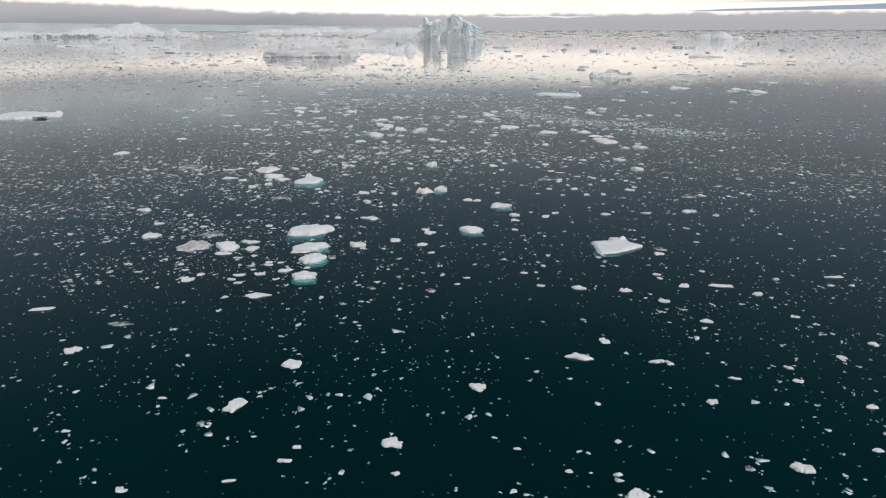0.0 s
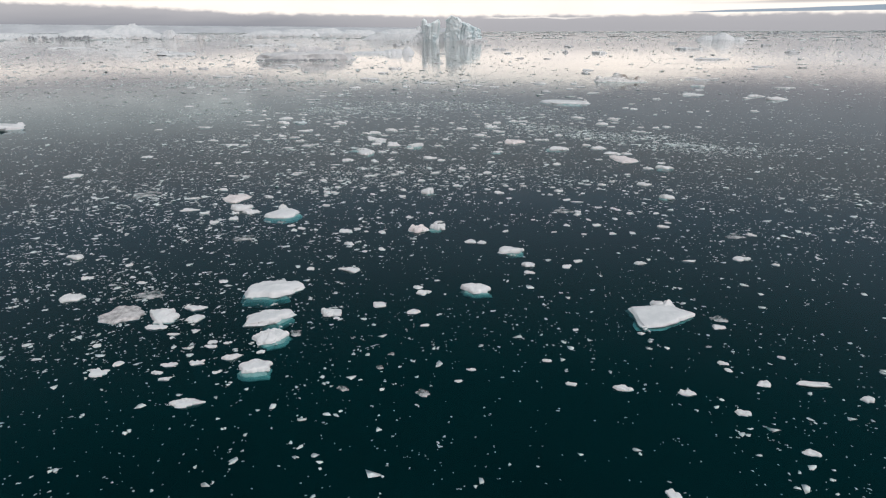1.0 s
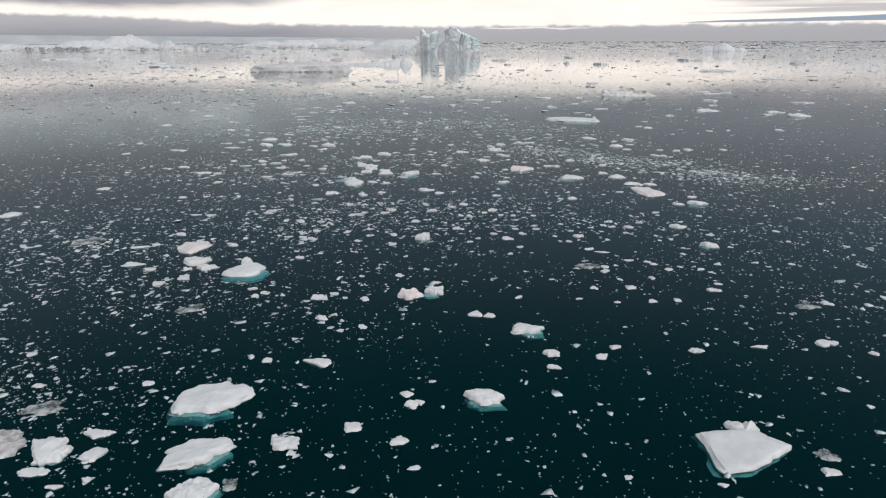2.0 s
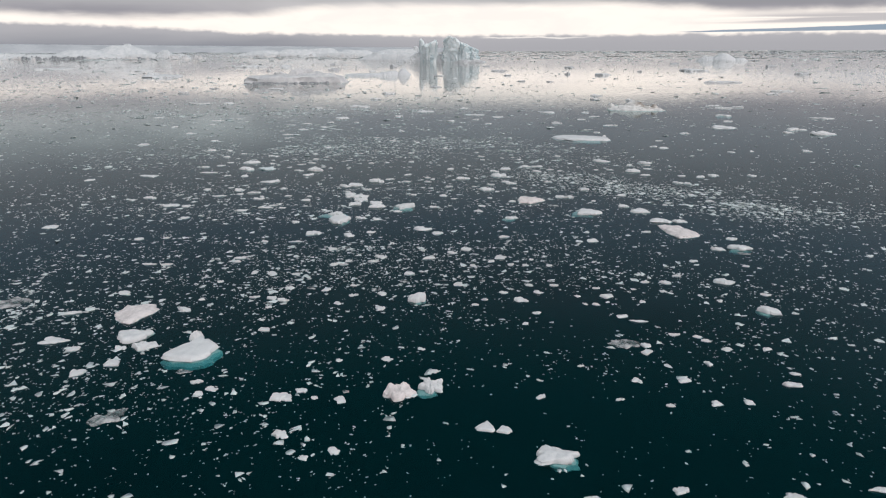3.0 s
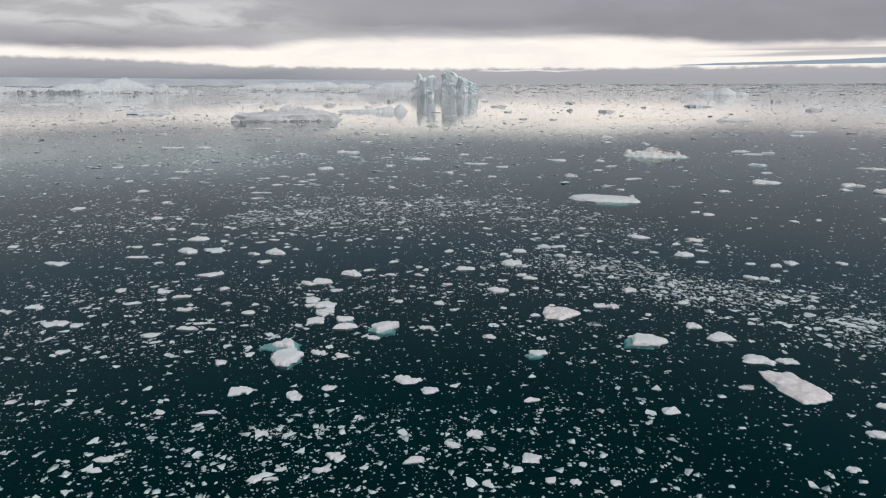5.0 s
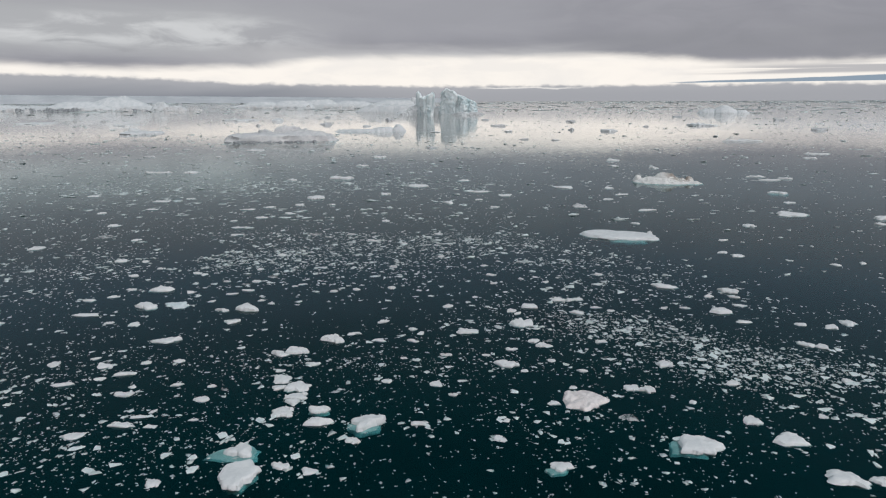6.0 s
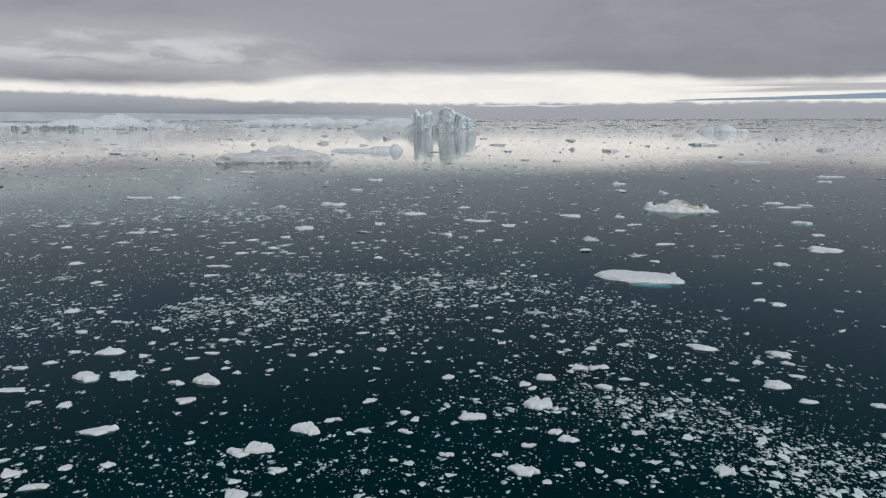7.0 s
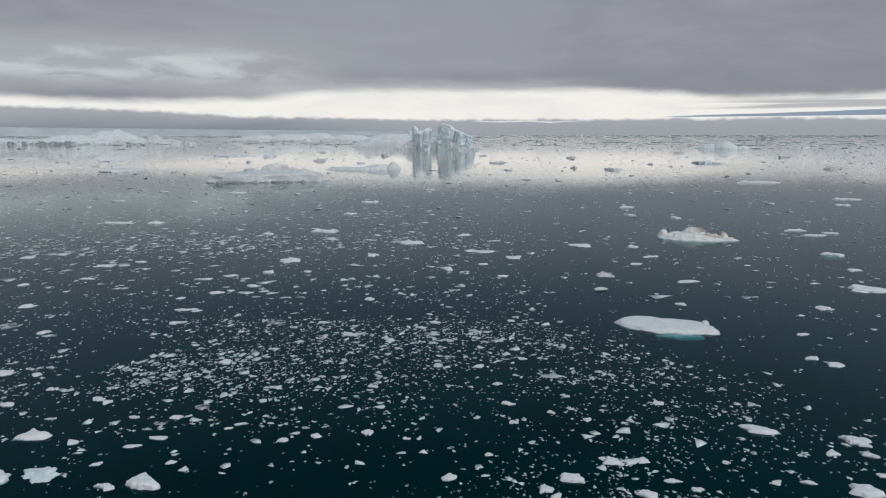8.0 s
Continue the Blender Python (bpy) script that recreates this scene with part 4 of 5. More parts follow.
chunk(10.32, 130.82, 0.54, 0.56, 0.26, -9)
clear_floe(-19.01, 131.24, 1.16, 1.22, 0.09, -5)
chunk(-34.99, 131.67, 1.09, 0.72, 0.22, 10)
chunk(5.48, 131.76, 1.09, 0.49, 0.18, -5)
chunk(17.62, 131.76, 1.00, 0.64, 0.22, -5)
chunk(-27.16, 132.18, 0.91, 0.69, 0.22, 5)
chunk(-28.20, 132.81, 1.08, 0.72, 0.17, 6)
chunk(-21.40, 134.50, 0.67, 0.57, 0.19, -6)
chunk(-33.16, 134.91, 0.96, 0.63, 0.18, 1)
chunk(-14.12, 135.12, 0.87, 0.42, 0.14, 1)
chunk(-5.87, 135.28, 0.87, 0.55, 0.19, 1)
chunk(46.82, 135.72, 1.25, 0.87, 0.17, -9)
chunk(4.92, 135.85, 0.88, 0.56, 0.19, 1)
chunk(50.45, 136.40, 0.96, 1.01, 0.15, 5)
chunk(59.77, 136.55, 1.76, 1.61, 0.22, -6)
chunk(-36.62, 138.13, 0.92, 0.71, 0.19, 5)
chunk(-39.73, 138.56, 1.43, 1.10, 0.29, -3)
chunk(37.22, 140.11, 1.58, 0.95, 0.25, -8)
chunk(-0.28, 140.30, 0.85, 0.81, 0.25, 3)
chunk(-20.59, 141.44, 1.08, 0.88, 0.26, -5)
chunk(36.02, 142.00, 1.42, 0.79, 0.21, 3)
chunk(-54.52, 145.31, 1.58, 1.66, 0.24, 11)
chunk(-5.40, 147.90, 1.19, 0.62, 0.17, -7)
chunk(39.25, 149.39, 1.46, 0.74, 0.17, 4)
chunk(-9.85, 149.74, 1.59, 0.87, 0.23, -1)
chunk(-43.56, 150.49, 1.48, 1.03, 0.23, 9)
bergy_bit(25.4, 152.3, 11.0, 6.0, 0.6, -13, flat=0.9, shift=(0.1, -0.2), spread=(0.5, 0.72), below=0.07, sides=((78, 0.6), (100, 0.72), (158, 0.9), (182, 0.95), (205, 0.84), (250, 0.72), (285, 0.66), (-12, 1.0), (40, 0.8)), ragged=0.025, rough=0.07, bays=((92, 16, 0.2), (215, 14, 0.1)), knobs=((4.4, 1.1, 0.9, 0.8),))
clear_floe(-49.02, 152.77, 2.65, 2.65, 0.09, 1)
chunk(-0.66, 153.94, 1.30, 0.72, 0.18, 3)
floe(-30.30, 153.96, 2.07, 0.99, 0.12, 6)
chunk(-13.39, 154.05, 1.56, 0.62, 0.15, 7)
clear_floe(-18.97, 154.18, 2.32, 1.97, 0.08, -2)
chunk(74.51, 158.16, 4.72, 1.86, 0.74, 0)
floe(-31.52, 159.53, 3.06, 0.92, 0.15, 11)
chunk(47.66, 159.91, 1.82, 1.63, 0.32, -1)
chunk(68.85, 160.32, 2.21, 0.76, 0.33, -3)
chunk(-52.06, 161.06, 1.84, 1.37, 0.26, -3)
chunk(30.59, 161.56, 1.29, 0.94, 0.20, -3)
chunk(-9.30, 164.41, 1.18, 1.24, 0.34, -2)
chunk(-34.43, 165.02, 1.19, 0.86, 0.17, 7)
chunk(72.86, 165.37, 4.18, 1.65, 0.63, -1)
chunk(-30.58, 167.93, 2.00, 1.08, 0.21, 4)
chunk(59.71, 168.91, 4.97, 2.49, 0.43, -10)
chunk(-26.67, 171.80, 1.93, 1.15, 0.22, 5)
chunk(-60.12, 172.65, 1.62, 1.35, 0.22, 6)
chunk(36.34, 174.25, 3.31, 1.25, 0.23, -8)
floe(-35.48, 176.00, 2.86, 1.10, 0.14, 10)
floe(-53.02, 176.46, 2.53, 1.18, 0.13, 6)
chunk(9.48, 177.82, 1.54, 1.05, 0.20, -7)
chunk(-32.02, 178.34, 2.41, 1.33, 0.24, 10)
dirty_chunk(25.16, 178.35, 2.91, 2.74, 0.61, -8)
chunk(-26.99, 180.52, 1.75, 1.84, 0.40, -1)
chunk(-20.91, 181.04, 1.24, 1.30, 0.24, 5)
chunk(65.65, 181.84, 2.32, 1.63, 0.25, -2)
chunk(0.90, 182.55, 1.97, 2.07, 0.41, 1)
floe(-55.31, 185.73, 3.32, 2.10, 0.17, 6)
chunk(7.04, 186.54, 1.49, 1.49, 0.26, -1)
chunk(32.54, 186.96, 2.06, 1.31, 0.22, -5)
floe(90.84, 187.31, 6.15, 2.33, 0.37, -10)
chunk(-50.76, 188.94, 1.91, 1.15, 0.17, -5)
chunk(-25.46, 189.12, 3.78, 3.66, 0.61, 6)
floe(12.87, 192.35, 2.93, 2.79, 0.24, 4)
chunk(-72.40, 192.87, 2.56, 1.65, 0.22, 5)
chunk(36.92, 193.17, 2.77, 1.76, 0.27, 2)
chunk(-12.06, 194.16, 1.99, 2.09, 0.37, -2)
bergy_bit(70.05, 194.66, 3.99, 3.52, 0.43, -8)
floe(7.79, 197.87, 4.52, 2.30, 0.23, -3)
chunk(36.77, 202.66, 1.93, 2.03, 0.39, 5)
chunk(26.84, 204.29, 4.33, 2.74, 0.40, -10)
floe(-5.63, 207.84, 4.86, 4.44, 0.34, 0)
floe(79.04, 215.75, 5.48, 1.70, 0.36, -8)
chunk(4.84, 217.24, 2.88, 2.05, 0.27, 5)
chunk(-37.05, 218.16, 2.18, 1.18, 0.55, -1)
chunk(84.19, 218.73, 3.01, 1.63, 0.45, -6)
floe(-25.50, 221.40, 6.15, 3.19, 0.75, -0)
floe(78.72, 222.80, 5.01, 1.86, 0.38, -3)
chunk(-68.68, 234.82, 3.51, 2.08, 0.82, 8)
floe(-77.81, 235.41, 7.59, 2.28, 0.41, 1)
chunk(59.94, 243.91, 2.59, 1.71, 0.65, 4)
chunk(49.96, 249.28, 3.27, 1.19, 0.49, -9)
chunk(-24.20, 252.11, 3.62, 1.19, 0.54, -3)
chunk(54.23, 266.56, 4.25, 1.81, 0.64, -9)
floe(120.75, 272.86, 4.39, 2.80, 0.41, -11)
floe(-22.10, 281.21, 5.62, 3.22, 0.53, 6)
chunk(-77.64, 283.25, 2.13, 1.76, 0.54, 7)
dirty_chunk(-102.56, 284.98, 5.38, 1.61, 0.58, -2)
dirty_chunk(-111.91, 285.67, 3.60, 1.16, 0.43, -2)
floe(132.71, 289.05, 9.15, 3.30, 0.46, -5)
floe(-73.55, 311.37, 7.65, 4.44, 0.61, 7)
dirty_chunk(-101.77, 316.63, 4.56, 1.46, 0.50, 9)
dirty_chunk(-4.91, 324.17, 5.56, 1.90, 0.69, 5)
floe(137.83, 358.34, 19.43, 5.83, 0.97, -2)
dirty_chunk(53.67, 370.29, 4.58, 2.06, 0.61, -8)
dirty_chunk(-186.80, 375.84, 2.59, 2.49, 0.62, 2)
dirty_chunk(39.27, 377.35, 5.21, 2.14, 0.63, -6)
chunk(-89.48, 444.05, 9.46, 9.94, 1.90, 2)
floe(-180.37, 445.15, 23.05, 22.67, 1.87, 4)
floe(-4.82, 449.52, 7.08, 6.49, 0.58, -5)
chunk(39.48, 453.66, 4.57, 4.80, 1.23, -5)
chunk(101.40, 457.65, 9.86, 8.75, 1.48, 3)
dirty_chunk(233.47, 461.22, 11.98, 8.14, 1.60, -12)
dirty_chunk(81.37, 473.35, 4.13, 4.34, 1.65, 4)
chunk(-202.19, 484.43, 8.43, 8.85, 1.58, 10)
dirty_chunk(142.44, 517.30, 4.59, 4.82, 0.92, 6)
floe(189.27, 535.35, 18.85, 19.79, 1.89, -5)
chunk(-56.03, 536.19, 6.37, 6.26, 0.96, 2)
dirty_chunk(40.46, 539.45, 12.83, 6.75, 1.28, 1)
dirty_chunk(-141.16, 553.19, 4.14, 4.34, 1.66, 4)
floe(-249.27, 570.06, 18.58, 19.51, 1.27, 12)
dirty_chunk(-93.14, 573.71, 10.30, 9.82, 1.72, 5)
floe(-348.26, 613.30, 24.73, 25.97, 1.37, 0)
dirty_chunk(111.28, 629.74, 9.58, 9.81, 1.53, 5)
dirty_chunk(297.94, 639.13, 9.77, 10.25, 1.56, -4)
dirty_chunk(-344.36, 664.59, 4.09, 4.29, 1.23, 6)
dirty_chunk(-317.83, 664.72, 5.11, 5.36, 1.23, 8)
chunk(-155.99, 672.66, 11.33, 11.90, 2.32, -7)
dirty_chunk(39.32, 674.92, 7.27, 7.64, 1.25, 4)
dirty_chunk(-50.79, 677.28, 9.37, 9.83, 2.8, 4)
floe(-194.29, 678.56, 34.03, 23.45, 1.70, 2)
dirty_chunk(248.70, 752.67, 11.74, 11.54, 1.41, -2)
dirty_chunk(-128.22, 776.00, 8.50, 8.93, 1.46, 1)
chunk(412.84, 932.53, 11.93, 12.52, 1.79, -9)
dirty_chunk(-364.70, 946.49, 10.58, 11.11, 1.81, 3)
dirty_chunk(683.94, 1336.86, 19.77, 20.76, 3.51, -12)

# ---- icebergs ----
def berg(x, y, turn, wide, deep, towers, seed, mat, label, nx=90, ny=44, rough=1.0, name="iceberg", sink=1.5, notches=()):
    """An iceberg as a rugged block: towers are (centre x, centre y, half width, half depth, height, rim, lean)."""
    rng = random.Random(seed)
    off = Vector((rng.uniform(0, 90), rng.uniform(0, 90), rng.uniform(0, 90)))
    cell = 0.17 / max(rough, 0.2)
    verts, faces = [], []
    for j in range(ny + 1):
        for i in range(nx + 1):
            px, py = wide * (i / nx - 0.5), deep * (j / ny - 0.5)
            here = Vector((px, py, 0))
            wx = px + rough * 1.6 * noise.noise(here * cell * 0.8 + off)
            wy = py + rough * 1.6 * noise.noise(here * cell * 0.9 + off * 1.7)
            z = -sink
            for cx, cy, rx, ry, h, rim, lean in towers:
                dx, dy = (wx - cx) / rx, (wy - cy) / ry
                q = math.hypot(dx, dy)
                if q < 1.15:
                    k = max(0.0, min(1.0, (1.06 - q) / rim))
                    z = max(z, -sink + (h + sink) * (1 + lean * dx) * k ** 0.75)
            if z > -0.95 * sink:
                s = max(0.0, min(1.0, (z + sink) / (4 * rough + sink)))
                # broken faces: wide and small cells of fractured ice
                crack = noise.voronoi(here * cell + off)[0]
                small = noise.voronoi(here * cell * 2.7 + off)[0]
                z += s * rough * (2.6 * (crack[1] - crack[0]) - 1.9 + 0.9 * (small[1] - small[0]) + 1.1 * noise.noise(here * cell * 1.3 + off))
            for cx, half, bite in notches:
                z *= 1 - bite * math.exp(-(((px + 0.25 * py - cx) / half) ** 2))
            if z > 0:
                deep_off = Vector((px, py, z)) * cell
                px += rough * (1.5 * noise.noise(deep_off * 1.2 + off) + 0.8 * noise.noise(deep_off * 3.1 + off))
                py += rough * (1.5 * noise.noise(deep_off * 1.2 - off) + 0.8 * noise.noise(deep_off * 3.1 - off))
            verts.append((px, py, z if z > 0 else 2.5 * z))
    for j in range(ny):
        for i in range(nx):
            a = j * (nx + 1) + i
            q = (a, a + 1, a + nx + 2, a + nx + 1)
            if max(verts[k][2] for k in q) > -2.4 * sink:
                faces.append(q)
    ob = new(name, mesh_of(name, verts, faces, mat, angle=24.0))
    ob.matrix_world = pose(x, y, 0, 0, 0, turn)
    return tagged(ob, label, "iceberg", "icebergs")


def crag(rng, length, depth, crest, clefts=(), levels=26, n=150, taper=0.12, blocky=0.09):
    """A steep block of berg ice: crest gives its height along its length, clefts are (place, half width, depth)."""
    ring = normalised(outline(rng, n, 7, 0.015))
    off = Vector((rng.uniform(0, 90), rng.uniform(0, 90), rng.uniform(0, 90)))
    tall = max(h for _, h in crest)

    def high(u, v):
        for (u0, h0), (u1, h1) in zip(crest, crest[1:]):
            if u <= u1:
                break
        h = h0 + (h1 - h0) * max(0.0, min(1.0, (u - u0) / (u1 - u0)))
        w = Vector((u * length / tall, v * depth / tall, 0)) * 1.6
        near = noise.voronoi(w * 1.7 + off)[1][0]
        return h * (1 + 0.12 * noise.noise(near * 3.1 + off) + 0.07 * noise.noise(w * 3 + off) - 0.1 * v * v)

    verts, faces = [], []
    for k in range(levels + 1):
        f = k / levels
        for u, v in ring:
            z = -2.0 + (high(u * 0.9, v * 0.9) + 2.0) * f
            w = Vector((u * length * 0.5 + 0.5 * z, v * depth * 0.5, z - 0.2 * u * length)) / tall
            near = noise.voronoi(w * 3.0 + off)[1][0]
            tiny = noise.voronoi(w * 7.5 + off)[1][0]
            grow = 1 - taper * f ** 1.6 + blocky * (1.1 * noise.noise(near * 3.7 + off) + 0.8 * noise.noise(tiny * 5.3 + off) + 0.45 * noise.noise(w * 9 + off) + 0.3 * noise.noise(w * 21 + off))
            for cu, half, bite in clefts:
                if v < 0.2:
                    grow -= bite * math.exp(-(((u + 0.07 * math.sin(5 * f + cu)) - cu) / half) ** 2) * min(1.0, 2.2 * f)
            verts.append((u * grow * length / 2, v * grow * depth / 2, z))
    for s in (0.86, 0.66, 0.44, 0.22):
        for j, (u, v) in enumerate(ring):
            x, y, _ = verts[levels * n + j]
            verts.append((x * s, y * s, high(u * s * 0.9, v * s * 0.9) * 1.02))
    verts.append((0, 0, high(0, 0)))
    rows = levels + 5
    for i in range(rows - 1):
        for j in range(n):
            k = (j + 1) % n
            faces.append((i * n + j, i * n + k, (i + 1) * n + k, (i + 1) * n + j))
    for j in range(n):
        faces.append(((rows - 1) * n + j, (rows - 1) * n + (j + 1) % n, len(verts) - 1))
    return verts, faces


# the fluted berg ahead: a leaning pillar, a cleft block with a white slope, a low apron between
def fluted_berg():
    rng = random.Random(11)
    base = new("iceberg", None)
    base.matrix_world = pose(4.5, 905, 0)
    v, f = crag(rng, 49, 32, ((-1, 21), (-0.82, 27), (-0.6, 32), (-0.3, 29), (0.0, 25), (0.35, 20.5), (0.9, 15.5), (1, 12)), ((-0.06, 0.045, 0.38), (0.12, 0.03, 0.26), (0.62, 0.035, 0.24)), taper=0.2, blocky=0.15)
    part("cleft_block", v, f, BERG, base, "tall blue-white block with dark clefts and a sloping top", at=(13.5, 0, 0))
    v, f = crag(rng, 17, 15, ((-1, 19), (-0.5, 21), (0.1, 24), (0.6, 27), (1, 24)), ((-0.2, 0.1, 0.16),), taper=-0.2, blocky=0.15)
    part("leaning_pillar", v, f, BERG, base, "leaning blue pillar with a horn at its top", at=(-26, -3, 0))
    v, f = crag(rng, 9, 9, ((-1, 24), (-0.2, 29), (0.5, 26), (1, 20)), (), taper=0.1, blocky=0.22, n=90)
    part("horn", v, f, BERG, base, "thin blue horn beside the pillar", at=(-36.5, 1, 0))
    v, f = crag(rng, 34, 20, ((-1, 6), (-0.2, 9), (0.3, 11), (1, 8)), (), levels=8, taper=0.3)
    part("saddle", v, f, PALE, base, "low white saddle between the towers", at=(-10, 6, 0))
    v, f = crag(rng, 40, 16, ((-1, 2), (-0.5, 4), (0.1, 7), (0.6, 11), (1, 13)), (), levels=10, taper=0.35, blocky=0.14)
    part("apron", v, f, PALE, base, "low rubbly white apron", at=(-52, 4, 0))
    v, f = crag(rng, 44, 12, ((-1, 1.4), (-0.4, 3.2), (0.1, 2.2), (0.5, 3.4), (1, 1.5)), (), levels=6, taper=0.3, blocky=0.2)
    part("ledge", v, f, PALE, base, "flat snowy ledge at the waterline", at=(26, -17, 0))
    return tagged(base, "fluted blue-white iceberg with a split tower and ridged block", "iceberg", "icebergs")


fluted_berg()
berg(-66, 1060, 0, 150, 40, [(-6, 0, 62, 16, 10, 0.3, 0.05), (-40, 0, 14, 12, 12, 0.4, 0.0), (34, 0, 26, 12, 12, 0.4, 0.0), (22, 0, 3, 4, 19, 0.9, 0.0)], 12, PALE, "low white ice shelf behind the fluted iceberg", rough=0.3)
# the long white bergs far off on the one side
berg(-705, 1290, 12, 190, 70, [(10, 0, 74, 30, 17, 0.75, 0.1), (-50, -10, 40, 22, 9, 0.35, 0.0), (0, -22, 90, 12, 7, 0.3, 0.0)], 13, PALE, "long white domed iceberg with a dark crumbled waterline", rough=0.4)
berg(-630, 1320, 10, 190, 70, [(0, 0, 72, 30, 25, 0.8, 0.0), (10, 0, 10, 10, 28, 0.5, 0.0), (0, -22, 84, 12, 9, 0.3, 0.0)], 14, PALE, "white domed iceberg with a crumbled grey cliff at the waterline", rough=0.4)
berg(-545, 1310, 8, 110, 40, [(0, 0, 20, 12, 17, 0.8, 0.2), (20, 0, 34, 12, 9, 0.6, 0.0)], 15, PALE, "small pointed white iceberg among far ice")
berg(-900, 1330, 12, 200, 60, [(20, 0, 90, 24, 11, 0.7, 0.0)], 16, PALE, "low white iceberg far off in the ice field")
berg(-430, 1700, 6, 240, 60, [(-30, 0, 60, 22, 14, 0.6, 0.1), (50, 0, 60, 22, 17, 0.6, 0.0), (0, -16, 100, 12, 8, 0.3, 0.0)], 17, PALE, "broken white iceberg in the far ice field", rough=0.25)
berg(-280, 1730, 4, 240, 60, [(-40, 0, 60, 22, 19, 0.6, 0.1), (50, 0, 64, 22, 15, 0.6, -0.1), (0, -16, 104, 12, 8, 0.3, 0.0)], 18, PALE, "white iceberg with a jagged crest in the far ice field", rough=0.25)
berg(-120, 1780, 0, 200, 50, [(0, 0, 90, 20, 17, 0.7, 0.0), (40, 0, 12, 10, 24, 0.7, 0.0)], 19, PALE, "white iceberg with one small horn, far off", rough=0.35)
# the small white berg on the other side
berg(374, 935, -18, 70, 36, [(4, 0, 20, 13, 10, 0.85, -0.1), (-16, 0, 16, 11, 6, 0.7, 0.0), (24, 0, 12, 10, 4, 0.6, 0.0)], 20, PALE, "small white iceberg with a gentle peak", rough=0.3)

# the broad low berg with a grey waterline and a hump behind
def broad_berg():
    rng = random.Random(21)
    base = new("iceberg", None)
    base.matrix_world = pose(-78.5, 374, 0, 0, 0, 10)
    v, f = lump(rng, 52, 26, 4.6, ragged=0.03, facets=4, flat=0.85, rough=0.14, slope=0.6, n=120, rings=26, keel=0.02, brow=0.95, sides=((-94, 0.62), (-62, 0.8), (-20, 1.0), (50, 0.8), (100, 0.85), (165, 0.98), (215, 0.86)), bays=((-70, 7, 0.06), (-115, 8, 0.05)))
    part("slab", v, f, RUBBLE, base, "flat snowy slab with a low steep edge")
    v, f = lump(rng, 17, 9, 8.4, ragged=0.08, facets=5, flat=0.55, rough=0.1, slope=0.9, n=70, rings=14, keel=0.02, brow=0.8)
    part("hump", v, f, RUBBLE, base, "grey-white hump of older ice", at=(2, 11.5, 0))
    v, f = lump(rng, 12, 7, 6.0, ragged=0.08, facets=4, flat=0.6, rough=0.1, n=50, rings=10, keel=0.02, brow=0.8)
    part("hump", v, f, RUBBLE, base, "lower end of the hump", at=(-8, 12.5, 0))
    v, f = lump(rng, 27, 17, 6.0, ragged=0.06, facets=5, flat=0.7, rough=0.14, slope=0.8, n=80, rings=16, keel=0.02, brow=0.85)
    part("shoulder", v, f, RUBBLE, base, "rough rounded shoulder of the slab", at=(11, -1, 0))
    # small dark ledges added to draw a dark line along the waterline
    for i in range(14):
        v, f = lump(rng, rng.uniform(2.0, 5.5), rng.uniform(0.9, 1.6), rng.uniform(0.4, 1.0), corners=5, ragged=0.12, facets=3, flat=0.6, rough=0.4, n=24, rings=5, keel=0.02)
        part("waterline_ledge", v, f, DARK_ICE, base, "dark ledge at the waterline", at=(-23 + 3.0 * i + rng.uniform(-1.3, 1.3), -12.2 - 0.14 * min(i, 6) + rng.uniform(-0.3, 0.3), 0))
    v, f = foot(rng, 44, 16, 3)
    part("foot", v, f, FOOT, base, "turquoise ice under the water", at=(6, -3, 0))
    return tagged(base, "broad low iceberg with a snowy top and a grey waterline", "iceberg", "icebergs")


broad_berg()
berg(-43, 462, 2, 60, 20, [(-10, 0, 15, 5, 1.5, 0.4, 0.1), (15, 0, 4.6, 4.4, 4.4, 0.8, 0.0), (5, 1, 8.5, 5, 2.7, 0.5, 0.2), (-4, 0, 6, 4, 1.6, 0.5, 0.1)], 22, PALE, "low ice floe with a smooth rounded boss", nx=80, ny=30, rough=0.24, sink=0.25)
# the soiled floe with a small knob at its end
berg(52.5, 213, -10, 19, 12, [(0, 0, 6.9, 4.0, 1.2, 0.5, -0.1), (-5.8, 1.2, 1.3, 1.3, 1.55, 0.7, 0.0), (-3.9, 0.9, 1.6, 1.5, 0.9, 0.7, 0.0), (0.4, 0.8, 4.0, 2.6, 2.2, 0.75, -0.1), (5.6, 0.6, 1.1, 1.1, 1.5, 0.6, 0.0), (6, -1, 2.6, 1.8, 0.5, 0.5, 0.0)], 23, SOILED, "uneven white iceberg soiled with brown grit, turquoise below", nx=110, ny=64, rough=0.14, name="soiled_iceberg", sink=0.12)


def far_shelf():
    """The pale ice sheet on the horizon, sinking towards the middle of the bay."""
    nx, ny = 120, 6
    verts, faces = [], []
    for j in range(ny + 1):
        for i in range(nx + 1):
            f = i / nx
            x, y = -3600 + 3700 * f, 3700 + 420 * f + 90 * j
            rise = math.sin(math.pi / 2 * min(1.0, j / 3))
            z = -4 + rise * (26 + 38 * (1 - f) ** 0.9 + 3 * noise.noise(Vector((x / 260, y / 200, 2))) + 1.5 * noise.noise(Vector((x / 70, y / 90, 5))))
            verts.append((x, y, z))
    for j in range(ny):
        for i in range(nx):
            a = j * (nx + 1) + i
            faces.append((a, a + 1, a + nx + 2, a + nx + 1))
    return tagged(new("ice_shelf", mesh_of("ice_shelf", verts, faces, HAZY)), "pale hazy ice shelf low on the horizon", "ice shelf")


far_shelf()
